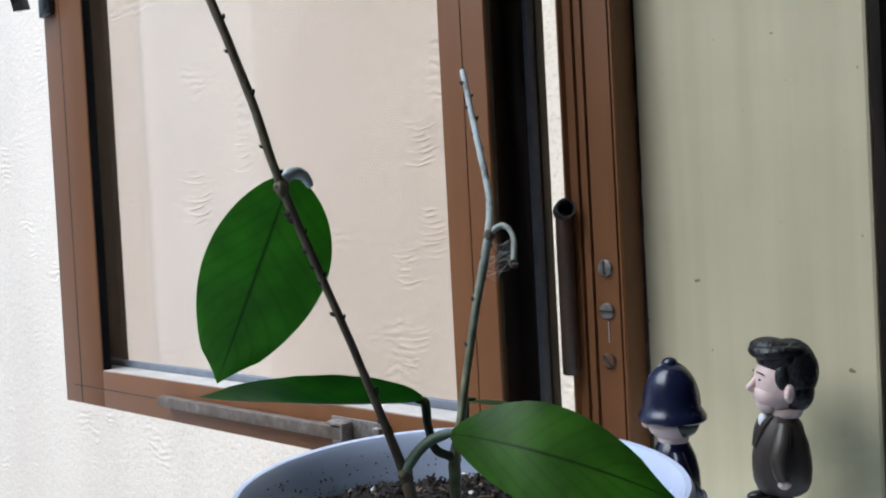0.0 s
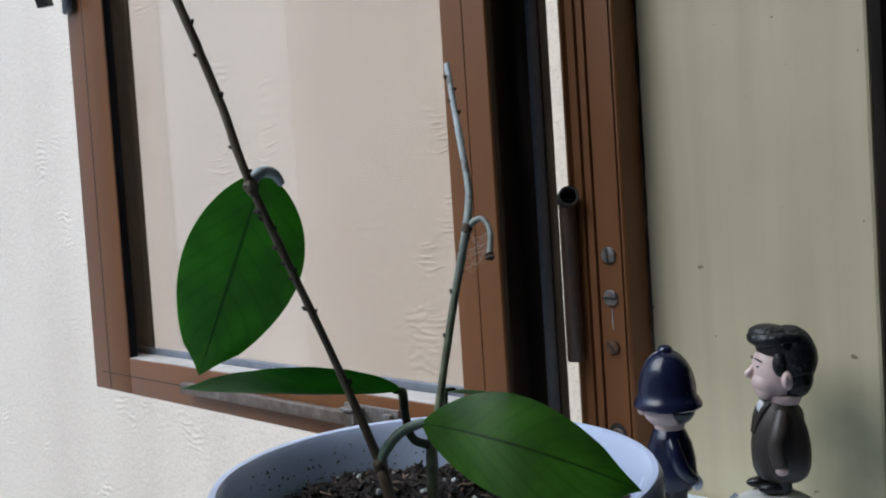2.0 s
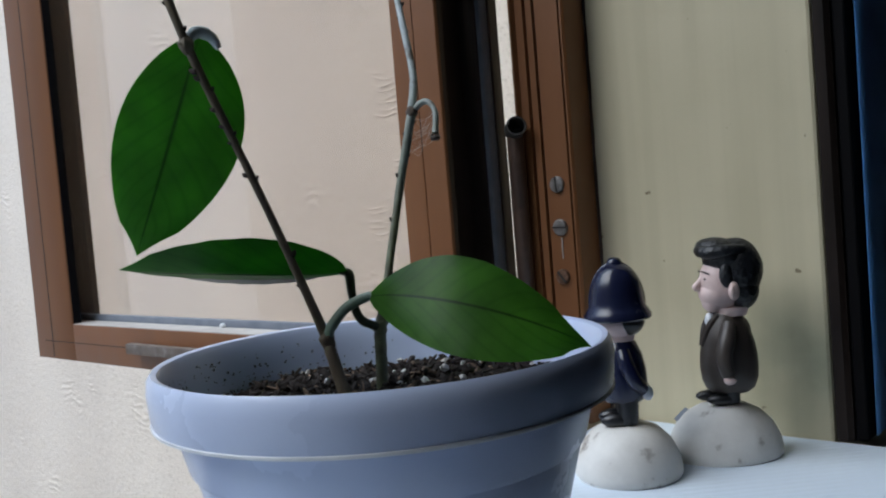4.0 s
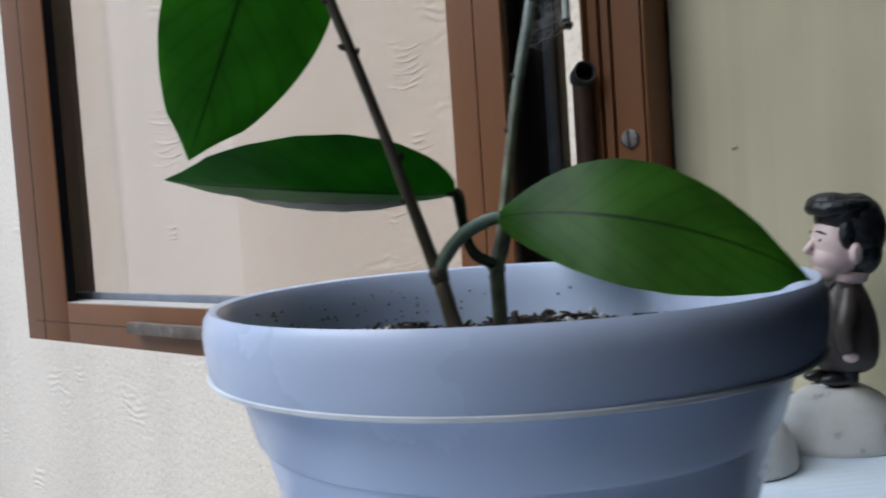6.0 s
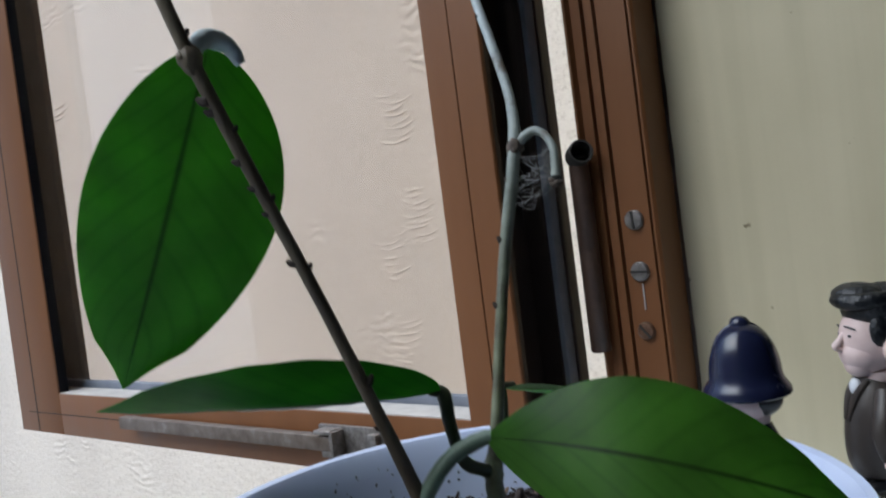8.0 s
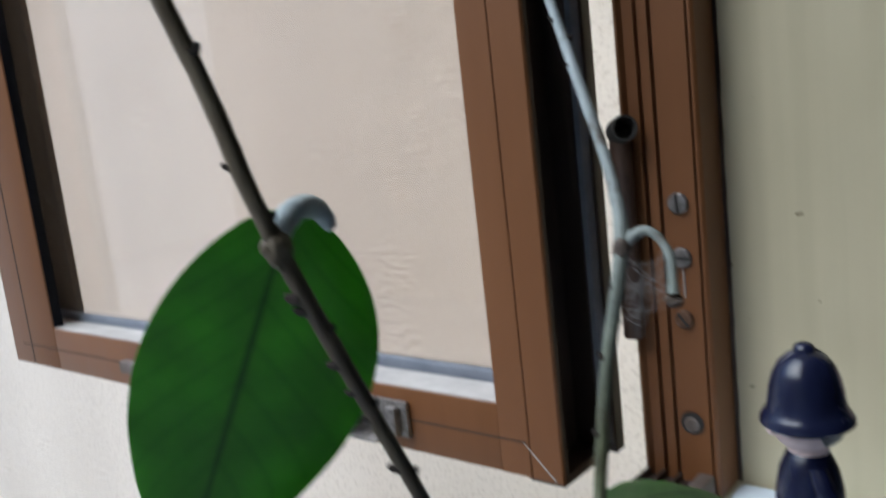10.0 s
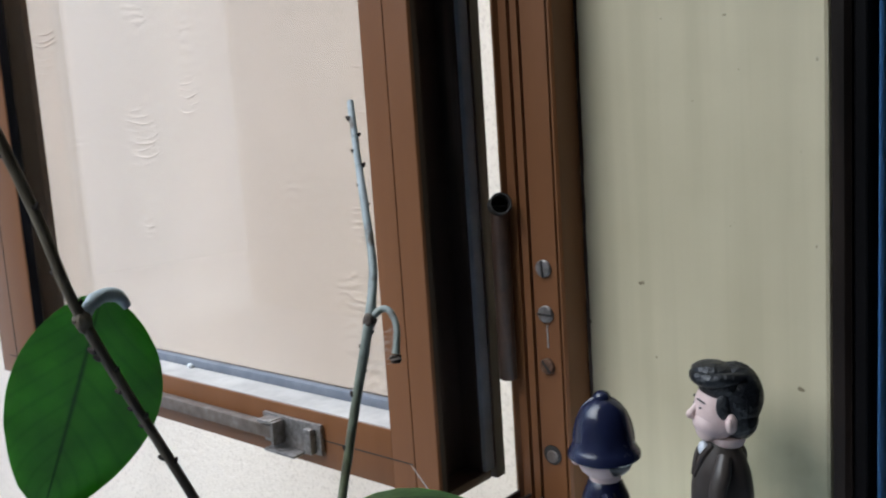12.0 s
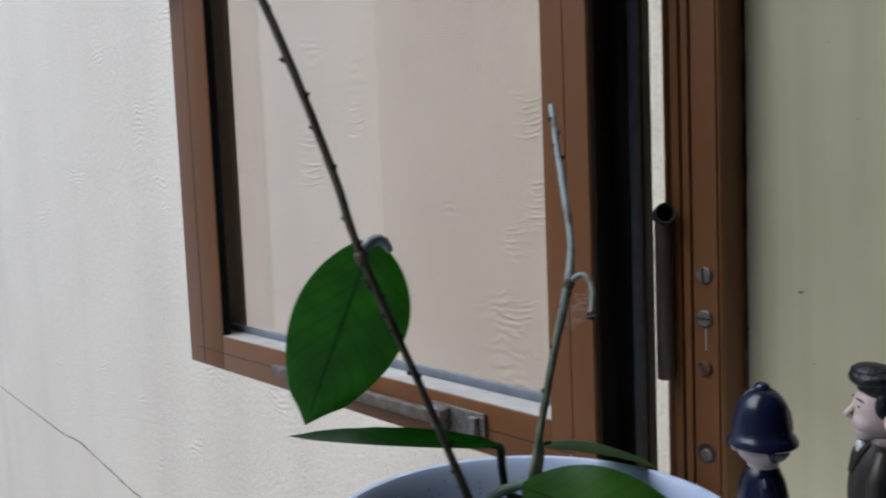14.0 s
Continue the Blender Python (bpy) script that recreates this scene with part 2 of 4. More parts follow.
def outer_plaster():
    """Cream plaster with trowel ridges in patches and long vertical run-off stains."""
    m, nt, b = material("cream_outer_plaster", 0.85)
    v = coords(nt)
    big = nd(nt, "ShaderNodeTexNoise", Scale=1.6, Detail=5.0)
    nt.links.new(v, big.inputs["Vector"])
    streak = nd(nt, "ShaderNodeTexNoise", Scale=3.2, Detail=2.0)
    nt.links.new(coords(nt, (1, 1, 0.05)), streak.inputs["Vector"])
    base = ramp(nt, big.outputs[0], [(0.3, (0.75, 0.665, 0.59)), (0.7, (0.82, 0.74, 0.665))])
    mul = nt.nodes.new("ShaderNodeMix")
    mul.data_type, mul.blend_type = "RGBA", "MULTIPLY"
    mul.inputs[0].default_value = 1.0
    nt.links.new(base, mul.inputs[6])
    nt.links.new(ramp(nt, streak.outputs[0], [(0.36, (0.93, 0.925, 0.925)), (0.47, (0.98, 0.98, 0.98)), (0.6, (1, 1, 1))]), mul.inputs[7])
    sand = nd(nt, "ShaderNodeTexNoise", Scale=210.0, Detail=4.0, Roughness=0.7)
    nt.links.new(v, sand.inputs["Vector"])
    mul2 = nt.nodes.new("ShaderNodeMix")
    mul2.data_type, mul2.blend_type = "RGBA", "MULTIPLY"
    mul2.inputs[0].default_value = 1.0
    nt.links.new(mul.outputs[2], mul2.inputs[6])
    nt.links.new(ramp(nt, sand.outputs[0], [(0.33, (0.80, 0.78, 0.76)), (0.48, (0.97, 0.97, 0.97)), (0.66, (1.0, 1.0, 1.0))]), mul2.inputs[7])
    nt.links.new(mul2.outputs[2], b.inputs["Base Color"])
    wave = nd(nt, "ShaderNodeTexWave", Scale=26.0, Distortion=11.0, Detail=2.5, Detail_Scale=0.8, Detail_Roughness=0.65)
    wave.bands_direction = "Z"
    nt.links.new(v, wave.inputs["Vector"])
    patch = nd(nt, "ShaderNodeTexNoise", Scale=10.0, Detail=3.0)
    nt.links.new(v, patch.inputs["Vector"])
    pm = nt.nodes.new("ShaderNodeMath")
    pm.operation = "MULTIPLY"
    nt.links.new(wave.outputs[1], pm.inputs[0])
    nt.links.new(ramp(nt, patch.outputs[0], [(0.60, (0, 0, 0)), (0.72, (1, 1, 1))]), pm.inputs[1])
    grain = nd(nt, "ShaderNodeTexNoise", Scale=95.0, Detail=6.0, Roughness=0.7)
    nt.links.new(v, grain.inputs["Vector"])
    b1 = nd(nt, "ShaderNodeBump", Strength=0.35, Distance=0.003)
    nt.links.new(pm.outputs[0], b1.inputs["Height"])
    b2 = nd(nt, "ShaderNodeBump", Strength=0.55, Distance=0.003)
    nt.links.new(grain.outputs[0], b2.inputs["Height"])
    nt.links.new(b1.outputs[0], b2.inputs["Normal"])
    nt.links.new(b2.outputs[0], b.inputs["Normal"])
    return m


def sill_mat():
    m, nt, b = material("white_ribbed_ledge_paint", 0.5)
    v = coords(nt)
    big = nd(nt, "ShaderNodeTexNoise", Scale=14.0, Detail=5.0)
    nt.links.new(v, big.inputs["Vector"])
    nt.links.new(ramp(nt, big.outputs[0], [(0.3, (0.68, 0.77, 0.87)), (0.7, (0.74, 0.83, 0.92))]), b.inputs["Base Color"])
    wave = nd(nt, "ShaderNodeTexWave", Scale=95.0, Distortion=1.0, Detail=2.0)
    wave.bands_direction = "DIAGONAL"
    nt.links.new(v, wave.inputs["Vector"])
    bp = nd(nt, "ShaderNodeBump", Strength=0.25, Distance=0.0006)
    nt.links.new(wave.outputs[1], bp.inputs["Height"])
    nt.links.new(bp.outputs[0], b.inputs["Normal"])
    return m


def leaf_mat(name, dark, light, rough=0.32):
    """Waxy leaf: gloss above, light passing through the blade, pale midrib and faint side veins (UV: u across, v along)."""
    m, nt, b = material(name, rough, Specular_IOR_Level=0.35)
    uv = nt.nodes.new("ShaderNodeTexCoord")
    sep = nt.nodes.new("ShaderNodeSeparateXYZ")
    nt.links.new(uv.outputs["UV"], sep.inputs[0])
    off = nd(nt, "ShaderNodeMath")
    off.operation = "SUBTRACT"
    nt.links.new(sep.outputs[0], off.inputs[0])
    off.inputs[1].default_value = 0.5
    ab = nd(nt, "ShaderNodeMath")
    ab.operation = "ABSOLUTE"
    nt.links.new(off.outputs[0], ab.inputs[0])
    n = nd(nt, "ShaderNodeTexNoise", Scale=90.0, Detail=5.0)
    nt.links.new(coords(nt), n.inputs["Vector"])
    fine = ramp(nt, n.outputs[0], [(0.3, dark), (0.72, light)])
    broad = nd(nt, "ShaderNodeTexNoise", Scale=38.0, Detail=2.0)
    nt.links.new(coords(nt), broad.inputs["Vector"])
    fields = nt.nodes.new("ShaderNodeMix")
    fields.data_type, fields.blend_type = "RGBA", "MULTIPLY"
    fields.inputs[0].default_value = 1.0
    nt.links.new(fine, fields.inputs[6])
    nt.links.new(ramp(nt, broad.outputs[0], [(0.36, (0.80, 0.82, 0.86)), (0.64, (1.12, 1.10, 1.0))]), fields.inputs[7])
    base = fields.outputs[2]
    mix = nt.nodes.new("ShaderNodeMix")
    mix.data_type = "RGBA"
    nt.links.new(ramp(nt, ab.outputs[0], [(0.006, (1, 1, 1)), (0.022, (0, 0, 0))]), mix.inputs[0])
    nt.links.new(base, mix.inputs[6])
    mix.inputs[7].default_value = (dark[0] * 0.5, dark[1] * 0.45, dark[2] * 0.5, 1)
    # side veins
    ve = nd(nt, "ShaderNodeMath")
    ve.operation = "MULTIPLY_ADD"
    nt.links.new(ab.outputs[0], ve.inputs[0])
    ve.inputs[1].default_value = -0.55
    nt.links.new(sep.outputs[1], ve.inputs[2])
    fr = nd(nt, "ShaderNodeMath")
    fr.operation = "PINGPONG"
    nt.links.new(ve.outputs[0], fr.inputs[0])
    fr.inputs[1].default_value = 0.055
    mixv = nt.nodes.new("ShaderNodeMix")
    mixv.data_type, mixv.blend_type = "RGBA", "MULTIPLY"
    mixv.inputs[0].default_value = 0.5
    nt.links.new(mix.outputs[2], mixv.inputs[6])
    nt.links.new(ramp(nt, fr.outputs[0], [(0.0, (0.72, 0.75, 0.7)), (0.02, (1, 1, 1))]), mixv.inputs[7])
    nt.links.new(mixv.outputs[2], b.inputs["Base Color"])
    tr = nt.nodes.new("ShaderNodeBsdfTranslucent")
    gain = nt.nodes.new("ShaderNodeMix")
    gain.data_type, gain.blend_type = "RGBA", "MULTIPLY"
    gain.inputs[0].default_value = 1.0
    nt.links.new(mixv.outputs[2], gain.inputs[6])
    gain.inputs[7].default_value = (1.3, 2.2, 0.5, 1)
    nt.links.new(gain.outputs[2], tr.inputs[0])
    sh = nt.nodes.new("ShaderNodeMixShader")
    sh.inputs[0].default_value = 0.6
    nt.links.new(b.outputs[0], sh.inputs[1])
    nt.links.new(tr.outputs[0], sh.inputs[2])
    nt.links.new(sh.outputs[0], nt.nodes["Material Output"].inputs[0])
    bp = nd(nt, "ShaderNodeBump", Strength=0.25, Distance=0.0006)
    nt.links.new(n.outputs[0], bp.inputs["Height"])
    nt.links.new(bp.outputs[0], b.inputs["Normal"])
    return m


def glass_mat():
    m, nt, b = material("clear_window_glass", 0.02, IOR=1.5, Transmission_Weight=1.0)
    b.inputs["Base Color"].default_value = (0.88, 0.805, 0.745, 1)
    v = coords(nt, (1, 1, 0.2))
    n = nd(nt, "ShaderNodeTexNoise", Scale=9.0, Detail=4.0)
    nt.links.new(v, n.inputs["Vector"])
    dust = nt.nodes.new("ShaderNodeBsdfDiffuse")
    dust.inputs[0].default_value = (0.6, 0.58, 0.56, 1)
    sh = nt.nodes.new("ShaderNodeMixShader")
    mr = nd(nt, "ShaderNodeMapRange", From_Min=0.4, From_Max=0.75, To_Min=0.01, To_Max=0.06)
    nt.links.new(n.outputs[0], mr.inputs["Value"])
    nt.links.new(mr.outputs[0], sh.inputs[0])
    nt.links.new(b.outputs[0], sh.inputs[1])
    nt.links.new(dust.outputs[0], sh.inputs[2])
    nt.links.new(sh.outputs[0], nt.nodes["Material Output"].inputs[0])
    return m


YELLOW, PLASTER, SILLMAT, GLASS = yellow_wall(), outer_plaster(), sill_mat(), glass_mat()
LEAF_A = leaf_mat("hoya_leaf_green", (0.055, 0.152, 0.020), (0.090, 0.228, 0.036), 0.36)
LEAF_C = leaf_mat("hoya_leaf_pale", (0.10, 0.17, 0.085), (0.16, 0.24, 0.13), 0.4)
LEAF_B = leaf_mat("hoya_leaf_grey_green", (0.035, 0.11, 0.03), (0.06, 0.16, 0.045), 0.38)


# ---- mesh helpers ----
def finish(name, bm, mats, smooth=True):
    me = bpy.data.meshes.new(name)
    bmesh.ops.recalc_face_normals(bm, faces=bm.faces)
    bm.to_mesh(me)
    bm.free()
    for m in mats if isinstance(mats, (list, tuple)) else [mats]:
        me.materials.append(m)
    if smooth:
        me.shade_smooth()
        me.set_sharp_from_angle(angle=radians(38))
    return me


def part(name, bm, mats, parent=None, label="", smooth=True):
    ob = new(name, finish(name, bm, mats, smooth))
    if parent:
        ob.parent = parent
    if label:
        tagged(ob, label)
    return ob


def thing(name, label, category, at=(0, 0, 0), kind="", group=""):
    ob = new(name)
    ob.location = at
    ob.empty_display_size = 0.02
    return tagged(ob, label, category, group, kind)


def box(x0, x1, y0, y1, z0, z1, bevel=0.0, seg=2, bm=None):
    bm = bm or bmesh.new()
    r = bmesh.ops.create_cube(bm, size=1.0, matrix=Matrix.LocRotScale(((x0 + x1) / 2, (y0 + y1) / 2, (z0 + z1) / 2), None, (abs(x1 - x0), abs(y1 - y0), abs(z1 - z0))))
    if bevel:
        es = list({e for v in r["verts"] for e in v.link_edges})
        bmesh.ops.bevel(bm, geom=es, offset=bevel, segments=seg, affect="EDGES", profile=0.5)
    return bm


def lathe(profile, n=48, at=(0, 0, 0), sx=1.0, sy=1.0, turn=0.0, bm=None, mat=0):
    """Turned body from (radius, height) pairs; a radius of 0 closes it."""
    bm = bm or bmesh.new()
    rings = []
    c, s = math.cos(turn), math.sin(turn)
    for r, z in profile:
        if r <= 1e-7:
            rings.append([bm.verts.new((at[0], at[1], at[2] + z))])
        else:
            ring = []
            for i in range(n):
                a = 2 * math.pi * i / n
                px, py = r * sx * math.cos(a), r * sy * math.sin(a)
                ring.append(bm.verts.new((at[0] + px * c - py * s, at[1] + px * s + py * c, at[2] + z)))
            rings.append(ring)
    for a, b in zip(rings, rings[1:]):
        for i in range(n):
            j = (i + 1) % n
            if len(a) == 1 and len(b) == 1:
                break
            vs = [a[0], b[i], b[j]] if len(a) == 1 else [a[i], a[j], b[0]] if len(b) == 1 else [a[i], a[j], b[j], b[i]]
            bm.faces.new(vs).material_index = mat
    return bm


def ball(at, size, bm=None, mat=0, rot=None, u=20, v=14, shape=None):
    """Ellipsoid of half sizes `size`, optionally reshaped by a function of the unit position."""
    bm = bm or bmesh.new()
    f0 = set(bm.faces)
    r = bmesh.ops.create_uvsphere(bm, u_segments=u, v_segments=v, radius=1.0)
    m = Matrix.Translation(at) @ (rot.to_4x4() if rot else Matrix()) @ Matrix.Diagonal((*size, 1))
    for w in r["verts"]:
        p = Vector(shape(w.co)) if shape else w.co
        w.co = m @ p
    for f in bm.faces:
        if f not in f0:
            f.material_index = mat
    return bm


def smooth_path(pts, n):
    """Catmull-Rom through (x, y, z, r) points."""
    P = [Vector(p) for p in pts]
    P = [2 * P[0] - P[1], *P, 2 * P[-1] - P[-2]]
    out = []
    for i in range(1, len(P) - 2):
        for k in range(n):
            t = k / n
            a, b, c, d = P[i - 1], P[i], P[i + 1], P[i + 2]
            out.append(0.5 * (2 * b + (c - a) * t + (2 * a - 5 * b + 4 * c - d) * t * t + (3 * b - a - 3 * c + d) * t ** 3))
    out.append(P[-2])
    return out


def tube(pts, n=8, seg=10, bm=None, mat=0, wobble=0.0):
    bm = bm or bmesh.new()
    path = smooth_path([Vector(p) if len(p) == 4 else Vector((*p, 0.001)) for p in pts], n)
    prev, side = None, Vector((1, 0.3, 0.2)).normalized()
    for i, p in enumerate(path):
        q = path[min(i + 1, len(path) - 1)].to_3d() - path[max(i - 1, 0)].to_3d()
        q.normalize()
        side = (side - q * side.dot(q)).normalized()
        up = q.cross(side)
        c = p.to_3d()
        ring = []
        for k in range(seg):
            a = 2 * math.pi * k / seg
            r = p[3] * (1 + wobble * noise.noise(Vector((c.x * 900 + math.cos(a), c.y * 900 + math.sin(a), c.z * 500))))
            ring.append(bm.verts.new(c + r * (side * math.cos(a) + up * math.sin(a))))
        if prev:
            for k in range(seg):
                bm.faces.new((prev[k], prev[(k + 1) % seg], ring[(k + 1) % seg], ring[k])).material_index = mat
        else:
            bm.faces.new(ring).material_index = mat
        prev = ring
    bm.faces.new(prev[::-1]).material_index = mat
    return bm


def extrude_z(profile, z0, z1, bm=None):
    """A vertical bar with a closed (x, y) outline."""
    bm = bm or bmesh.new()
    a = [bm.verts.new((x, y, z0)) for x, y in profile]
    b = [bm.verts.new((x, y, z1)) for x, y in profile]
    n = len(profile)
    for i in range(n):
        bm.faces.new((a[i], a[(i + 1) % n], b[(i + 1) % n], b[i]))
    bm.faces.new(a[::-1])
    bm.faces.new(b)
    return bm


# ---- setting ----
def plain(name, bm, mats, label, category, kind="structure", smooth=False):
    return tagged(part(name, bm, mats, None, "", smooth), label, category, kind=kind)


WIN_L, WIN_TOP = -1.30, 2.05
plain("wall_east_reveal", box(WALL_X, 1.4, CORNER_Y, 0.03, -0.1, 2.7, 0.002), YELLOW, "cream-yellow painted wall reveal with flecks and a dark greenish patch", "wall")
plain("wall_below", box(WIN_L, WALL_X - 0.003, CORNER_Y, 0.03, -0.1, SILL - 0.031), YELLOW, "cream-yellow painted wall under the window ledge", "wall")
plain("wall_above", box(WIN_L, WALL_X - 0.003, CORNER_Y, 0.03, WIN_TOP, 2.7), YELLOW, "cream-yellow painted wall above the window", "wall")
plain("wall_west", box(-2.6, WIN_L - 0.003, CORNER_Y, 0.03, -0.1, 2.7), YELLOW, "cream-yellow painted wall beyond the window", "wall")
plain("window_ledge", box(WIN_L, WALL_X - 0.001, -0.176, -0.0125, SILL - 0.03, SILL, 0.003), SILLMAT, "white ribbed window ledge, slightly dusty", "ledge")
plain("wall_south", box(-2.6, 1.4, -3.3, -3.2, -0.1, 2.7), ROOMMAT, "grey-blue painted room wall", "wall")
plain("wall_room_west", box(-2.7, -2.603, -3.2, 0.03, -0.1, 2.7), ROOMMAT, "grey-blue painted room wall", "wall")
plain("wall_room_east", box(1.403, 1.5, -3.2, 0.03, -0.1, 2.7), ROOMMAT, "grey-blue painted room wall", "wall")
plain("ceiling", box(-2.7, 1.5, -3.3, 0.03, 2.703, 2.8), ROOFMAT, "plain pale painted ceiling", "ceiling")
plain("floor", box(-2.7, 1.5, -3.3, 0.03, -0.2, -0.103), FLOORMAT, "pale tiled room floor", "floor")
plain("ground", box(-60, 60, 0.035, 80, -0.4, -0.2), GROUNDMAT, "grey concrete yard ground", "ground")


def wall_face(y, z):
    """x of the uneven plaster face."""
    return 0.285 + 0.004 * noise.noise(Vector((1.7, y * 2.4, z * 1.2))) + 0.0015 * noise.noise(Vector((4.1, y * 14, z * 9)))


def trowel_fan(y, z, width, count, step, seed, parent):
    """Sagging ridges left in the plaster by one stroke of the trowel."""
    dice = random.Random(seed)
    bm = bmesh.new()
    for i in range(count):
        zc = z + step * (count / 2 - i) + dice.uniform(-0.2, 0.2) * step
        w = width * (0.55 + 0.45 * math.sin(math.pi * (i + 0.8) / (count + 0.6))) * dice.uniform(0.7, 1.1)
        yc = y + dice.uniform(-0.06, 0.06) * width
        pts = []
        for k in range(9):
            u = -1 + k / 4
            yy, zz = yc + u * w / 2, zc + 0.16 * w * u * u + dice.uniform(-0.0008, 0.0008)
            r = 0.0021 * (1 - 0.8 * u * u) * dice.uniform(0.6, 1.15) + 0.0002
            pts.append((wall_face(yy, zz) + 0.0012, yy, zz, r))
        tube(pts, 3, 6, bm)
    return part("trowel_mark", bm, PLASTER, parent, "raised trowel ridges in the plaster")


def neighbour_wall():
    """Plastered wall standing square to the window, a hand's width beyond its jamb."""
    bm = bmesh.new()
    X, ny, nz = 0.285, 190, 100
    y0, y1, z0, z1 = 0.034, 8.99, -0.2, 2.9
    grid = []
    for i in range(ny + 1):
        col = []
        fy = i / ny
        y = y0 + (y1 - y0) * fy ** 2.1
        for k in range(nz + 1):
            z = z0 + (z1 - z0) * k / nz
            col.append(bm.verts.new((wall_face(y, z), y, z)))
        grid.append(col)
    for i in range(ny):
        for k in range(nz):
            bm.faces.new((grid[i][k], grid[i + 1][k], grid[i + 1][k + 1], grid[i][k + 1]))
    box(X + 0.012, X + 0.16, y0, y1, z0, z1, bm=bm)
    return plain("wall_yard", bm, PLASTER, "cream plastered yard wall with trowel ridges and stains", "wall", smooth=True)


def crack(pts, parent):
    """Hairline crack with ragged dark edges."""
    ob = part("crack", tube([(wall_face(y, z) - 0.0003, y, z, r) for y, z, r in pts], 9, 5, wobble=0.8), CRACKMAT, parent, "thin dark crack in the plaster")
    return ob


yard_wall = neighbour_wall()
for fan in ((1.10, 1.258, 0.22, 12, 0.0100, 3), (0.855, 1.145, 0.17, 10, 0.0095, 4), (0.86, 1.012, 0.07, 4, 0.009, 5), (1.19, 1.19, 0.11, 6, 0.0090, 6), (0.43, 0.945, 0.10, 8, 0.0070, 7), (0.43, 1.03, 0.08, 7, 0.0075, 8), (0.73, 1.19, 0.10, 6, 0.009, 9), (0.385, 1.07, 0.09, 9, 0.0065, 10), (0.40, 1.17, 0.09, 8, 0.0070, 11)):
    trowel_fan(*fan, yard_wall)
crack([(3.0, 0.452, 0.0010), (2.6, 0.440, 0.0016), (2.27, 0.428, 0.0019), (2.13, 0.436, 0.0021), (2.01, 0.424, 0.0021), (1.87, 0.412, 0.0020), (1.75, 0.399, 0.0018), (1.65, 0.396, 0.0014), (1.5, 0.380, 0.0006)], yard_wall)
# out of view: dull wall added so the pane mirrors a darker half
plain("unseen_wall_west", box(-4.2, -4.0, 0.034, 5.7, -0.2, 3.7), DULLWALL, "added unseen grey-brown wall that dims part of the pane's reflection", "wall")
# out of view: white wall added to hide the mirrored horizon and brighten the pane
plain("unseen_wall_north", box(-11.0, 0.28, 9.0, 9.2, -0.2, 4.9), CEILMAT, "added unseen white wall that brightens part of the pane's reflection", "wall")


# ---- fixed window frame ----
FB = SILL            # frame foot
jamb = thing("window_1", "brown aluminium window frame with screws and a hinge", "window frame", (0, 0, FB), "structure")


def rel(bm, base):
    bmesh.ops.translate(bm, verts=bm.verts, vec=-Vector(base))
    return bm


JAMB_PROFILE = [(0.021, -0.0115), (0.0012, -0.0115), (0.0, -0.0103), (0.0, -0.0092), (0.003, -0.0092), (0.003, -0.0080), (0.0, -0.0080), (0.0, 0.0068),
                (0.004, 0.0068), (0.004, 0.0084), (-0.0005, 0.0084), (-0.0005, 0.0125), (0.003, 0.0125), (0.003, 0.0150), (0.0, 0.0150), (0.0, 0.0200), (-0.003, 0.0212), (-0.003, 0.0225), (0.021, 0.0225)]
part("frame_post", rel(extrude_z(JAMB_PROFILE, FB, WIN_TOP), (0, 0, FB)), BROWN, jamb, "brown grooved aluminium post", smooth=False)
bm = box(WIN_L + 0.02, -0.0045, -0.0112, -0.004, FB, FB + 0.0135, 0.0012)
part("bottom_lip", rel(bm, (0, 0, FB)), STAYBAR, jamb, "worn metal lip of the bottom track")
bm = box(WIN_L + 0.02, -0.0045, -0.004, 0.022, FB, FB + 0.0085, 0.001)
for y in (0.004, 0.012, 0.0195):
    box(WIN_L + 0.02, -0.0045, y, y + 0.0015, FB + 0.008, FB + 0.0115, bm=bm)
part("bottom_track", rel(bm, (0, 0, FB)), DARK, jamb, "dirty dark bottom track with ribs")
part("caulk", rel(tube([(0.0215, -0.0122, FB, 0.0011), (0.0218, -0.0121, FB + 0.3, 0.0009), (0.0213, -0.0123, FB + 0.7, 0.0011), (0.0216, -0.0122, WIN_TOP, 0.0009)], 30, 6, wobble=0.7), (0, 0, FB)), DARK, jamb, "dark line of dirt and sealant")


def screw(z, y, r, tilt, mat, parent):
    bm = lathe([(0, 0), (r * 0.55, 0.0), (r, -0.0001), (r * 1.0, 0.0009), (r * 0.86, 0.0017), (0, 0.0021)], 24)
    head = part("screw", bm, mat, parent, "slotted steel screw head")
    head.matrix_basis = Matrix.Translation((-0.0001, y, z - FB)) @ Matrix.Rotation(radians(-90), 4, "Y") @ Matrix.Rotation(radians(tilt), 4, "Z")
    # dark bar on the head in place of the slot's shade
    slot = part("slot", box(-r * 0.9, r * 0.9, -0.0005, 0.0005, 0.0008, 0.00235), SLOT, head)
    return head


screw(1.0501, -0.0002, 0.0046, 4, STEEL, jamb)
screw(1.0262, -0.0002, 0.0046, 88, STEEL, jamb)
screw(0.9985, 0.0002, 0.0043, 40, RUST, jamb)
# no hole is cut: a flat dark disc carries its shade
bm = lathe([(0, 0.0), (0.0050, 0.0), (0.0054, 0.0005), (0.0049, 0.0004), (0.0046, 0.00015), (0, 0.00015)], 24)
hole = part("screw_hole", bm, SLOT, jamb, "screw hole made as a shade-dark disc with a raised rim")
hole.matrix_basis = Matrix.Translation((-0.0002, -0.0002, 0.9505 - FB)) @ Matrix.Rotation(radians(-90), 4, "Y")
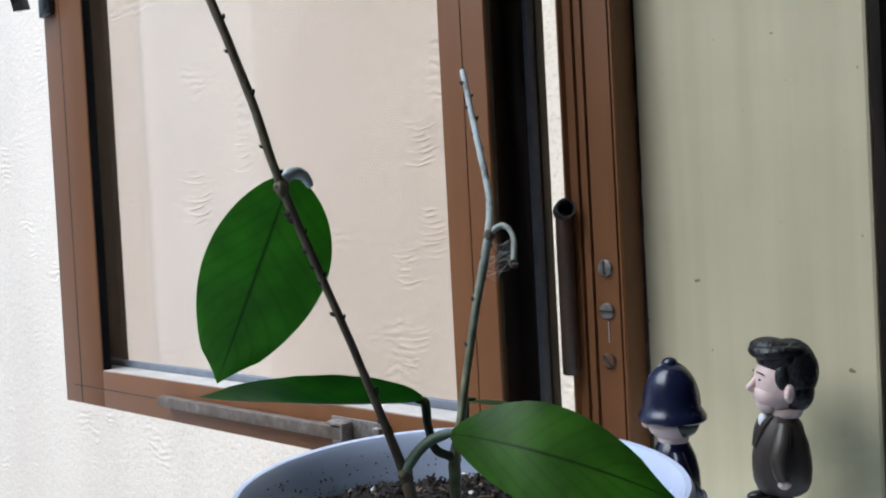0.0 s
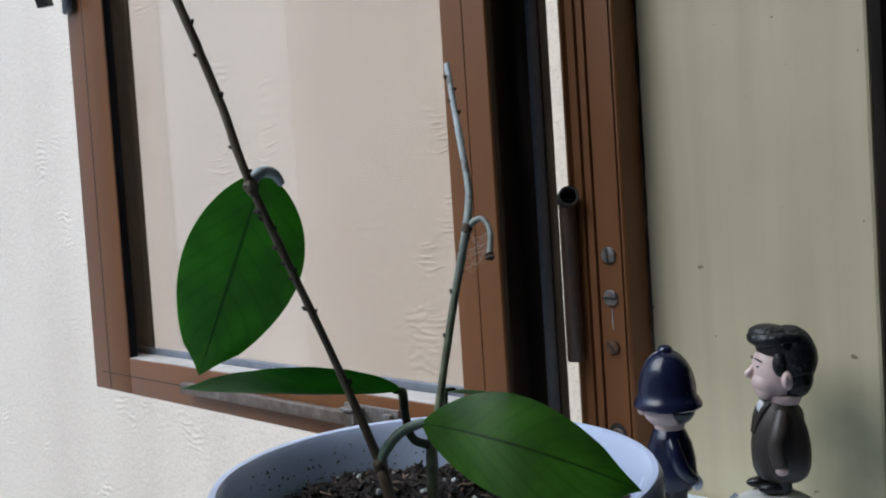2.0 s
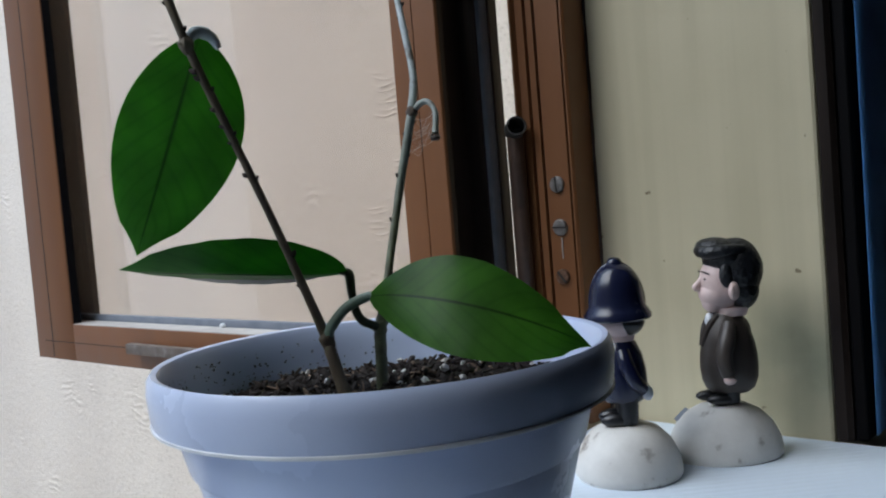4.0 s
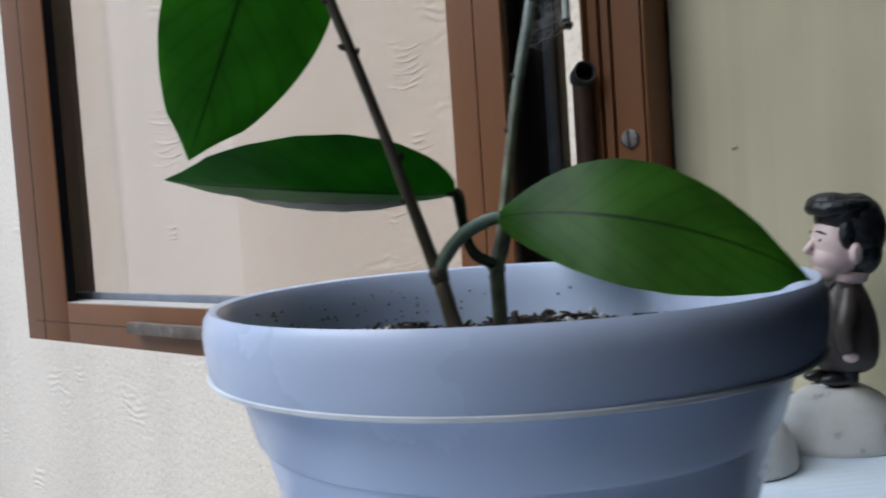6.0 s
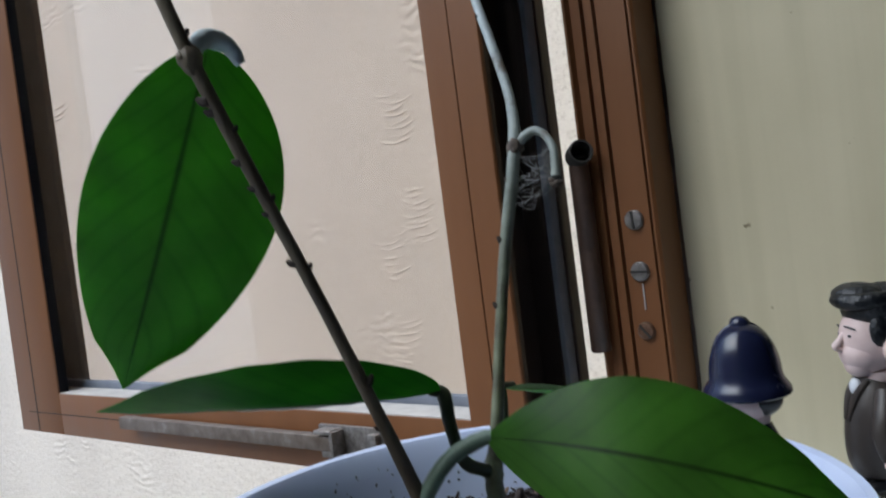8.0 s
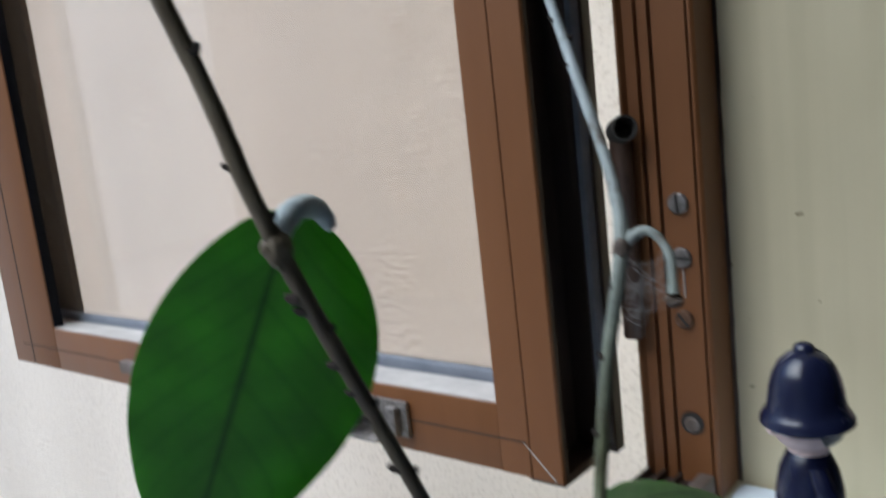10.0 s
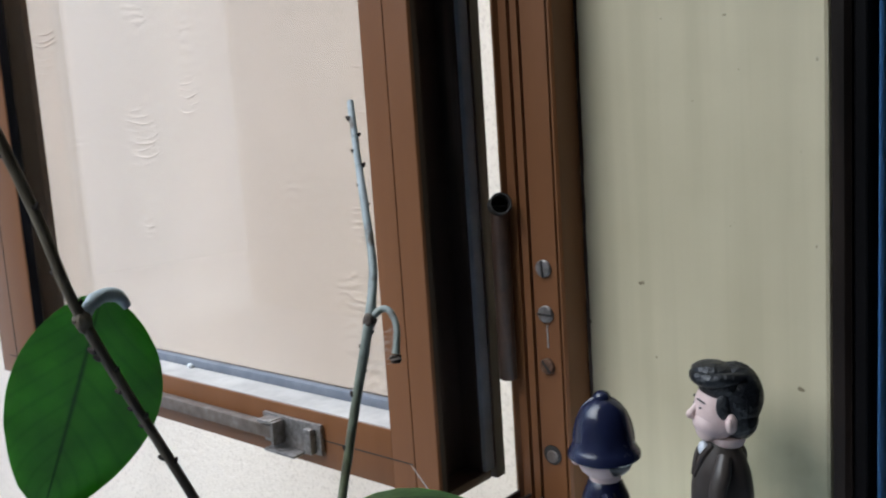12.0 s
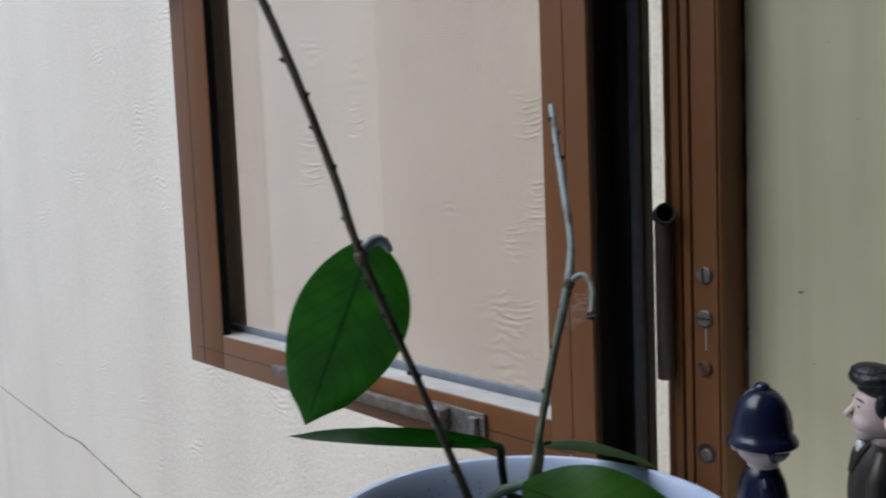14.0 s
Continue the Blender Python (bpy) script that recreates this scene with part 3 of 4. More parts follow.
bm = lathe([(0, 0.0), (0.0036, 0.0), (0.0030, 0.0005), (0, 0.0006)], 20)
plug = part("pale_disc", bm, STAYBAR, hole, "smaller paler disc low in the hole")
plug.location = (-0.0012, 0.0003, 0.0002)
part("scratch", rel(box(-0.0006, -0.0001, -0.0009, -0.0004, 1.0085, 1.0205), (0, 0, FB)), LEDGE, jamb, "pale scratch under the screw")

# hinge: two knuckles on a pin, with a leaf on either side
HX, HY = -0.0055, 0.0222
bm = lathe([(0, 0), (0.0042, 0), (0.0048, 0.0008), (0.0048, 0.049), (0.0044, 0.0495), (0, 0.0495)], 24)
part("hinge_knuckle_lower", rel(bm, (-HX, -HY, FB - 0.9900)), HINGE, jamb, "brown painted hinge knuckle")
bm = lathe([(0.0, 0.0), (0.0044, 0), (0.0048, 0.0006), (0.0048, 0.0400), (0.0047, 0.0415), (0, 0.0415)], 24)
part("hinge_knuckle_upper", rel(bm, (-HX, -HY, FB - 1.0375)), HINGE, jamb, "brown painted hollow hinge knuckle")
# coloured near-black for the shade in the hollow
bm = lathe([(0.0, 0.0), (0.0053, 0.0), (0.0058, 0.0006), (0.0058, 0.0094), (0.0054, 0.0100), (0.0047, 0.0098), (0.0046, 0.0012), (0, 0.0012)], 28)
cap = part("hinge_cap", bm, SLOT, jamb, "cut hollow black end of the hinge")
cap.matrix_basis = Matrix.Translation((HX + 0.0010, HY + 0.0012, 1.0825 - FB)) @ Vector((-0.68, -0.70, 0.22)).to_track_quat("Z", "Y").to_matrix().to_4x4()
# dark disc painted as the shaded depth of the bore
part("hinge_bore", rel(lathe([(0, 0), (0.0044, 0), (0.0044, 0.0009), (0, 0.0009)], 20), (-HX, -HY, FB - 1.0822)), SLOT, jamb)
part("hinge_pin", rel(lathe([(0, 0), (0.0042, 0), (0.0042, 0.004), (0, 0.004)], 16), (-HX, -HY, FB - 1.0385)), SLOT, jamb)
part("hinge_leaf", rel(box(HX + 0.001, 0.004, 0.0228, 0.0248, 0.9905, 1.0880, 0.0004), (0, 0, FB)), HINGE, jamb)

# ---- open casement, swung square to the wall ----
CX0, CX1, CY0, CY1, CZ0, CZ1 = -0.043, 0.013, 0.043, 0.584, 0.930, 1.95
W, WF = 0.0335, 0.0765
FY = 0.560       # far edge of the glass, behind the stile
cas = thing("casement_sash", "open brown aluminium casement sash with clear glass", "window sash", (CX0, CY0, CZ0))
cb = (CX0, CY0, CZ0)
GX = -0.012   # glass
# near stile: front board with a groove, dark hollow channel on its hinge edge
NEAR = [(CX0, CY0 + W), (CX0, CY0 + 0.0172), (CX0 + 0.0012, CY0 + 0.0172), (CX0 + 0.0012, CY0 + 0.0164), (CX0, CY0 + 0.0164), (CX0, CY0 + 0.0006), (CX0 + 0.0006, CY0), (CX0 + 0.0022, CY0),
        (CX0 + 0.0022, CY0 + W - 0.008), (GX - 0.008, CY0 + W - 0.008), (GX - 0.008, CY0 + W)]
part("near_stile", rel(extrude_z(NEAR, CZ0, CZ1), cb), BROWN, cas, "brown grooved aluminium stile", smooth=False)
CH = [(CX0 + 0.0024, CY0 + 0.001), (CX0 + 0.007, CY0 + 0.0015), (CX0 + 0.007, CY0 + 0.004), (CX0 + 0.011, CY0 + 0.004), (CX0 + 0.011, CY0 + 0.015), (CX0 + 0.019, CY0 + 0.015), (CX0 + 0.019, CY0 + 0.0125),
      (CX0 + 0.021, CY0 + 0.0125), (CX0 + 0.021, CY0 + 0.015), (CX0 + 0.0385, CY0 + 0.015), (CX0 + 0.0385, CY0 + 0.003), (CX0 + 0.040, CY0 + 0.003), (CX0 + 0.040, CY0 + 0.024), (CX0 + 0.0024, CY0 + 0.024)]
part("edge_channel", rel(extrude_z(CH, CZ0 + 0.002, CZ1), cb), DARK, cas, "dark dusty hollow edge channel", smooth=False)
part("edge_fin", rel(box(CX0 + 0.0402, CX0 + 0.0478, CY0 + 0.0002, CY0 + 0.022, CZ0 + 0.002, CZ1, 0.0004), cb), DUSTY, cas, "pale grey weather strip")
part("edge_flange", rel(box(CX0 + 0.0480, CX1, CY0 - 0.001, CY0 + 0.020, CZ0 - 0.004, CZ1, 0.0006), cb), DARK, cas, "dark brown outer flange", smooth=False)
bm = box(CX0 + 0.0025, CX1 - 0.011, CY0 + 0.001, CY0 + 0.02, CZ0 - 0.003, CZ0 + 0.0018, 0.0005)
part("channel_foot", rel(bm, cb), HINGE, cas)
for z in (1.045, 1.017):
    bm = lathe([(0, 0), (0.0036, 0), (0.0034, 0.0012), (0, 0.0014)], 16)
    s = part("screw", bm, SLOT, cas)
    s.matrix_basis = Matrix.Translation(Vector((CX0 + 0.0155, CY0 + 0.015, z)) - Vector(cb)) @ Matrix.Rotation(radians(90), 4, "X")
# bottom rail
bm = box(CX0, GX - 0.008, CY0 + W + 0.0002, CY1 - WF, CZ0, CZ0 + W, 0.0006)
box(CX0 + 0.0088, GX - 0.008, CY1 - WF + 0.0002, FY, CZ0 + 0.001, CZ0 + W, 0.0006, bm=bm)
part("bottom_rail", rel(bm, cb), BROWN, cas, "brown aluminium bottom rail")
# dark strip laid on the rail to colour in the groove's shade
bm = box(CX0 - 0.0002, CX0 + 0.001, CY0 + 0.018, CY1 - 0.018, CZ0 + 0.0165, CZ0 + 0.0172)
part("rail_groove", rel(bm, cb), SLOT, cas)
bm = box(CX0 + 0.001, GX - 0.0085, CY0 + W + 0.0004, FY - 0.003, CZ0 + W, CZ0 + W + 0.0006)
part("dusty_ledge", rel(bm, cb), LEDGE, cas, "pale dust lying on the bottom rail")
bm = box(GX - 0.0078, GX - 0.0022, CY0 + W, FY - 0.002, CZ0 + W - 0.004, CZ0 + W + 0.006, 0.001)
part("glass_gasket", rel(bm, cb), DUSTY, cas, "grey dusty glazing gasket")
# far stile and its black gasket
bm = box(CX0, CX0 + 0.0085, CY1 - WF + 0.0002, CY1, CZ0, CZ1, 0.0006)
part("far_stile", rel(bm, cb), BROWN, cas, "brown aluminium stile")
# same dark strip for the shade of the stile's groove
part("stile_groove", rel(box(CX0 - 0.0002, CX0 + 0.001, CY1 - 0.034, CY1 - 0.0325, CZ0 + 0.001, CZ1), cb), SLOT, cas)
bm = box(CX0 + 0.0012, CX0 + 0.0086, CY1 - WF - 0.0006, CY1 - WF + 0.006, CZ0 + W + 0.0007, CZ1 - W, 0.0004)
box(CX0 + 0.0099, GX - 0.0022, FY + 0.001, FY + 0.014, CZ0 + W + 0.0007, CZ1 - W, 0.0006, bm=bm)
part("side_gasket", rel(bm, cb), GASKET, cas, "black glazing gasket")
bm = box(CX0, GX - 0.008, CY0 + W, CY1 - WF, CZ1 - W, CZ1, 0.0006)
part("top_rail", rel(bm, cb), BROWN, cas, "brown aluminium top rail")
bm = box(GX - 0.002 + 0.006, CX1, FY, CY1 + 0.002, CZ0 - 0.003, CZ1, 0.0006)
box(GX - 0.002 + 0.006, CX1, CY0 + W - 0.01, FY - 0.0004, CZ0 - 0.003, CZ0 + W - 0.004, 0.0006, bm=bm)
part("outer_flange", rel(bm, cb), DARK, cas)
pane = part("glass_pane", rel(box(GX - 0.002, GX + 0.002, CY0 + W - 0.006, FY - 0.0004, CZ0 + W - 0.005, CZ1 - W + 0.005), cb), GLASS, cas, "clear slightly dusty glass pane", smooth=False)
pane.visible_shadow = False
bm = ball((CX0 + 0.02, 0.300, CZ0 + W + 0.002), (0.0022, 0.0028, 0.0022), u=8, v=6)
part("paint_chip", rel(bm, cb), WHITEP, cas, "white paint speck")

part("mitre_joint", rel(tube([(CX0 - 0.0001, 0.0628, CZ0 + 0.0165, 0.00022), (CX0 - 0.0001, 0.0550, CZ0 + 0.0088, 0.0003), (CX0 - 0.0001, 0.0470, CZ0 + 0.0008, 0.0004)], 6, 6, wobble=0.9), cb), LEDGE, cas, "pale dirt line in the mitre joint")
# stay lying along the bottom rail
stay = thing("window_stay", "grimy metal window stay folded along the bottom rail", "window stay", (CX0, 0.11, 0.93))
sb = (CX0, 0.11, 0.93)
part("stay_arm", rel(box(CX0 - 0.0105, CX0 - 0.0035, 0.1678, 0.3960, 0.9440, 0.9525, 0.0008), sb), STAYBAR, stay, "grimy square-section stay arm")
bm = box(CX0 - 0.0032, CX0 - 0.0004, 0.1320, 0.1860, 0.9380, 0.9570, 0.0006)
part("back_plate", rel(bm, sb), STEEL, stay, "steel fixing plate")
bm = box(CX0 - 0.0125, CX0 - 0.003, 0.1650, 0.1675, 0.9410, 0.9555, 0.0005)
box(CX0 - 0.0125, CX0 - 0.003, 0.1675, 0.1800, 0.9540, 0.9560, 0.0004, bm=bm)
box(CX0 - 0.0135, CX0 - 0.0035, 0.1460, 0.1740, 0.9370, 0.9387, 0.0005, bm=bm)
part("catch", rel(bm, sb), STEEL, stay, "worn steel catch of the stay")
box_clip = box(CX0 - 0.0075, CX0 - 0.0033, 0.1365, 0.1430, 0.9390, 0.9545, 0.0006)
part("clip", rel(box_clip, sb), STEEL, stay)

# latch handle high on the far stile
hand = part("handle", rel(box(CX0 - 0.006, CX0 - 0.0003, 0.558, 0.582, 1.300, 1.42, 0.002), cb), HANDLE, cas, "black metal lever handle")
part("lever", rel(tube([(CX0 - 0.006, 0.570, 1.40, 0.006), (CX0 - 0.03, 0.574, 1.395, 0.006), (CX0 - 0.034, 0.580, 1.36, 0.0075), (CX0 - 0.020, 0.584, 1.306, 0.008)], 6, 4), cb), HANDLE, hand)

# ---- right-hand dark post and curtain inside the room ----
post = thing("inner_frame_post", "black lacquered inner window frame post", "frame post", (WALL_X, CORNER_Y, SILL))
pb = (WALL_X, CORNER_Y, SILL)
part("post_edge", rel(extrude_z([(0.0205, CORNER_Y - 0.0012), (0.0205, CORNER_Y - 0.006), (0.0225, CORNER_Y - 0.0085), (0.06, CORNER_Y - 0.0085), (0.06, CORNER_Y - 0.0012)], SILL, 2.3), pb), BROWNW, post, "dark brown moulded edge", smooth=False)
part("post_body", rel(box(0.0235, 0.12, CORNER_Y - 0.0145, CORNER_Y - 0.0087, SILL, 2.3, 0.001), pb), BLACKW, post, "black lacquered board", smooth=False)


def curtain():
    bm = bmesh.new()
    nx, nz = 110, 24
    rows = []
    for k in range(nz + 1):
        z = SILL + 0.003 + 1.45 * k / nz
        row = []
        for i in range(nx + 1):
            u = i / nx
            x = 0.0240 + 0.58 * u + 0.0010 * math.sin(z * 7)
            y = -0.1512 - u * 0.05 + (0.001 + 0.008 * u) * math.sin(u * 46 + 0.5 * math.sin(z * 3)) + 0.006 * u * math.sin(u * 17 + z * 2)
            row.append(bm.verts.new((x, y, z)))
        rows.append(row)
    for a, b in zip(rows, rows[1:]):
        for i in range(nx):
            bm.faces.new((a[i], a[i + 1], b[i + 1], b[i]))
    bmesh.ops.solidify(bm, geom=bm.faces[:], thickness=0.0012)
    return bm


drape = thing("curtain", "plain bright blue cloth curtain hanging in folds", "curtain", (0.3, -0.2, SILL))
part("cloth", rel(curtain(), (0.3, -0.2, SILL)), CURTAIN, drape)
part("curtain_rod", rel(tube([(-0.6, -0.207, 2.37, 0.009), (0.0, -0.207, 2.37, 0.009), (1.395, -0.207, 2.37, 0.009)], 2, 12), (0.3, -0.2, SILL)), STEEL, drape)

# ---- flower pot ----
PX, PY, RIM = -0.2306, -0.0875, 1.0044
pot = thing("flower_pot", "pale blue-lilac plastic flower pot with a rolled rim", "flower pot", (PX, PY, SILL))
H = RIM - SILL
prof = [(0, 0.0), (0.0383, 0.0), (0.0402, 0.002), (0.0508, H - 0.040), (0.0527, H - 0.0292), (0.0552, H - 0.0284), (0.0561, H - 0.0270), (0.0592, H - 0.0150), (0.0619, H - 0.0142), (0.0641, H - 0.0137), (0.0646, H - 0.0124), (0.0652, H - 0.005), (0.0648, H - 0.0017), (0.0637, H), (0.0622, H - 0.0004), (0.0610, H - 0.002), (0.0593, H - 0.008), (0.0569, H - 0.020), (0.0491, H - 0.05), (0, H - 0.05)]
part("pot_body", lathe(prof, 128), POTMAT, pot)
part("mould_line", lathe([(0.0643, H - 0.0142), (0.0648, H - 0.0139), (0.0648, H - 0.0133), (0.0643, H - 0.0131)], 128), WHITEP, pot, "pale mould line under the rim")

soil = thing("potting_soil", "dark crumbly potting soil with white perlite", "soil", (PX, PY, RIM - 0.018))
SOILZ = RIM - 0.0165


def soil_height(x, y):
    r = math.hypot(x - PX, y - PY) / 0.0595
    p = Vector((x * 60, y * 60, 3.3))
    return SOILZ + 0.003 * noise.noise(p) + 0.0022 * noise.noise(p * 3.1) + 0.0015 * noise.noise(p * 8) + 0.002 * (1 - r)


bm = bmesh.new()
N = 90
g = {}
for i in range(N + 1):
    for k in range(N + 1):
        x, y = PX - 0.063 + 0.126 * i / N, PY - 0.063 + 0.126 * k / N
        if math.hypot(x - PX, y - PY) < 0.0578:
            g[i, k] = bm.verts.new((x, y, soil_height(x, y)))
for i in range(N):
    for k in range(N):
        q = [(i, k), (i + 1, k), (i + 1, k + 1), (i, k + 1)]
        if all(c in g for c in q):
            bm.faces.new([g[c] for c in q])
part("soil_bed", rel(bm, (PX, PY, RIM - 0.018)), SOILMAT, soil)
rng = random.Random(5)


def crumbs(count, size, stretch, mat, name, lift=0.4):
    bm = bmesh.new()
    for _ in range(count):
        a, r = rng.uniform(0, 2 * math.pi), 0.0560 * math.sqrt(rng.random())
        x, y = PX + r * math.cos(a), PY + r * math.sin(a)
        s = size * rng.uniform(0.5, 1.5)
        e = Euler((rng.uniform(0, 6), rng.uniform(-0.7, 0.7), rng.uniform(0, 6)))
        m = Matrix.LocRotScale((x, y, soil_height(x, y) + s * lift), e, (s * stretch * rng.uniform(0.6, 1.5), s, s * rng.uniform(0.5, 1)))
        vs = bmesh.ops.create_icosphere(bm, subdivisions=1, radius=1.0, matrix=m)["verts"]
        for v in vs:
            v.co += Vector((rng.uniform(-1, 1), rng.uniform(-1, 1), rng.uniform(-1, 1))) * s * 0.25
    ob = part(name, rel(bm, (PX, PY, RIM - 0.018)), mat, soil, smooth=False)
    ob["kind"] = "stuff"
    return ob


crumbs(2600, 0.00042, 1.5, FIBRE, "soil_crumb_layer", 0.8)
crumbs(700, 0.00075, 1.9, FIBRE, "soil_clod_layer", 0.6)
crumbs(240, 0.0005, 3.6, FIBRE_LIGHT, "bark_shred_layer", 1.0)
crumbs(300, 0.0005, 4.0, FIBRE, "root_shred_layer", 1.6)
crumbs(46, 0.0010, 1.1, PERLITE, "perlite_layer", 0.8)
bm = bmesh.new()
for _ in range(320):
    a = rng.choice((rng.gauss(2.45, 0.16), rng.gauss(2.2, 0.5), rng.gauss(1.4, 0.5)))
    z = SOILZ + rng.random() ** 2.2 * 0.012
    R = 0.0574 + (z - SOILZ) * 0.2
    s = rng.uniform(0.00012, 0.00045)
    vs = bmesh.ops.create_icosphere(bm, subdivisions=1, radius=1.0, matrix=Matrix.LocRotScale((PX + R * math.cos(a), PY + R * math.sin(a), z), Euler((rng.uniform(0, 6), 0, a)), (s * 0.4, s, s * rng.uniform(0.6, 1.6))))["verts"]
ob = part("soil_smudge_layer", rel(bm, (PX, PY, RIM - 0.018)), FIBRE, soil, smooth=False)
ob["kind"] = "stuff"

# ---- hoya plant ----
NODE1 = Vector((-0.2455, -0.0810, 1.0079))
FORK = Vector((-0.2242, -0.0806, 1.0080))
KNOT = Vector((-0.2774, -0.0745, 1.0881))
plant = thing("hoya_plant", "hoya cutting with thick green leaves and bare stems", "plant", (*NODE1.xy, SOILZ))
hb = Vector((*NODE1.xy, SOILZ))


def stem(name, pts, mat, label="", n=8, seg=12, wobble=0.12):
    return part(name, rel(tube(pts, n, seg, wobble=wobble), hb), mat, plant, label)


long_stem = stem("long_stem", [(-0.2428, -0.0865, 0.9828, 0.0018), (-0.2454, -0.0822, 1.0037, 0.0017), (-0.2461, -0.0802, 1.0107, 0.0014), (-0.2596, -0.0778, 1.0455, 0.00112), (-0.2774, -0.0745, 1.0881, 0.00115), (-0.2823, -0.0706, 1.1100, 0.00118), (-0.2878, -0.0639, 1.1350, 0.0012), (-0.2932, -0.0547, 1.1600, 0.00115), (-0.2997, -0.0404, 1.1900, 0.0011), (-0.3062, -0.0227, 1.2200, 0.00105), (-0.3148, 0.0063, 1.2600, 0.001)], STEMMAT, "long bare brown-green stem")
stub = stem("stub_stem", [(-0.2294, -0.0843, 0.9832, 0.0018), (-0.2262, -0.0820, 1.0006, 0.0018), (-0.2242, -0.0806, 1.0080, 0.0018), (-0.2200, -0.0798, 1.0178, 0.0013), (-0.2084, -0.0776, 1.0474, 0.0013), (-0.2018, -0.0796, 1.0728, 0.0014), (-0.1933, -0.0739, 1.0863, 0.0012), (-0.1858, -0.0647, 1.1030, 0.0012), (-0.1792, -0.0563, 1.1183, 0.0011), (-0.1720, -0.0477, 1.1332, 0.0011)], STUBMAT, "dry grey-green stub stem, cut at the top")
hook = stem("hooked_stalk", [(-0.2012, -0.0798, 1.0733, 0.0010), (-0.1997, -0.0826, 1.0757, 0.0010), (-0.1994, -0.0855, 1.0752, 0.0009), (-0.2008, -0.0888, 1.0714, 0.0009), (-0.2032, -0.0902, 1.0651, 0.0010)], STUBMAT, "dried flower stalk bent into a hook", 6)
bm = bmesh.new()
for i in range(26):
    d = Vector((rng.uniform(-1, 1), rng.uniform(-1, 1), rng.uniform(-1, 0.4))).normalized()
    ball(Vector((-0.2036, -0.0904, 1.0642)) + d * 0.0012, (0.0006, 0.0006, 0.0005), bm, u=6, v=5)
part("bud_scar", rel(bm, hb), DRYMAT, plant, "dark dried bud cluster")


def knots(path, spots, size, mat, name):
    """Leaf scars: small thorn-like knobs along a stem, each one a part."""
    path = [Vector(q[:3]) for q in smooth_path([(*q, 0.001) for q in path], 8)]
    for k, side in spots:
        i = k * (len(path) - 1)
        a, b = Vector(path[int(i)]), Vector(path[min(int(i) + 1, len(path) - 1)])
        p = a.lerp(b, i - int(i))
        d = (b - a).normalized()
        o = Vector((0.7 * side, -0.7 * side, 0.25)).normalized()
        o = (o - d * o.dot(d)).normalized()
        s = size * rng.uniform(0.7, 1.3)
        bm = tube([(*(p + o * 0.0006), s * 1.2), (*(p + o * (0.0008 + s * 0.6) + d * s * 0.2), s), (*(p + o * (0.0009 + s * 1.4) + d * s * 1.1), s * 0.35)], 3, 7)
        part(name, rel(bm, hb), mat, plant)


LONG = [(-0.2461, -0.0802, 1.0107), (-0.2596, -0.0778, 1.0455), (-0.2774, -0.0745, 1.0881), (-0.2878, -0.0639, 1.1350), (-0.2997, -0.0404, 1.1900)]
knots(LONG, [(0.36, -1), (0.37, 1), (0.385, -1), (0.41, -1), (0.435, 1), (0.455, -1), (0.465, -1), (0.30, 1), (0.31, -1), (0.52, 1), (0.73, 1), (0.78, -1), (0.84, 1), (0.16, 1), (0.56, -1), (0.63, 1), (0.69, -1), (0.1, -1)], 0.0007, SCAR, "leaf_scar")
SHORT = [(-0.2200, -0.0798, 1.0178), (-0.2084, -0.0776, 1.0474), (-0.2018, -0.0796, 1.0728), (-0.1933, -0.0739, 1.0863), (-0.1858, -0.0647, 1.1030), (-0.1792, -0.0563, 1.1183), (-0.1720, -0.0477, 1.1332)]
knots(SHORT, [(0.12, -1), (0.2, -1), (0.24, 1), (0.28, -1), (0.31, 1), (0.335, -1), (0.36, 1), (0.66, 1), (0.72, -1), (0.78, 1), (0.83, -1), (0.88, 1), (0.94, -1)], 0.00062, SCAR, "leaf_scar")
for nm, c, s, mt in (("lower_node", NODE1, 0.0026, STEMMAT), ("fork_node", FORK, 0.0024, STUBMAT), ("leaf_node", KNOT, 0.0022, STEMMAT), ("stub_node", Vector((-0.2018, -0.0796, 1.0726)), 0.0021, DRYMAT)):
    bm = bmesh.new()
    ball(c, (s * 0.8, s * 0.8, s * 1.15), bm, u=14, v=10, shape=lambda q: q * (1 + 0.22 * noise.noise(q * 2.3 + c * 50)))
    for i in range(4):
        d = Vector((rng.uniform(-1, 1), rng.uniform(-1, 1), rng.uniform(-0.8, 0.8))).normalized()
        ball(c + d * s * 0.62, (s * 0.42, s * 0.42, s * 0.5), bm, u=8, v=6)
    part(nm, rel(bm, hb), mt, plant)


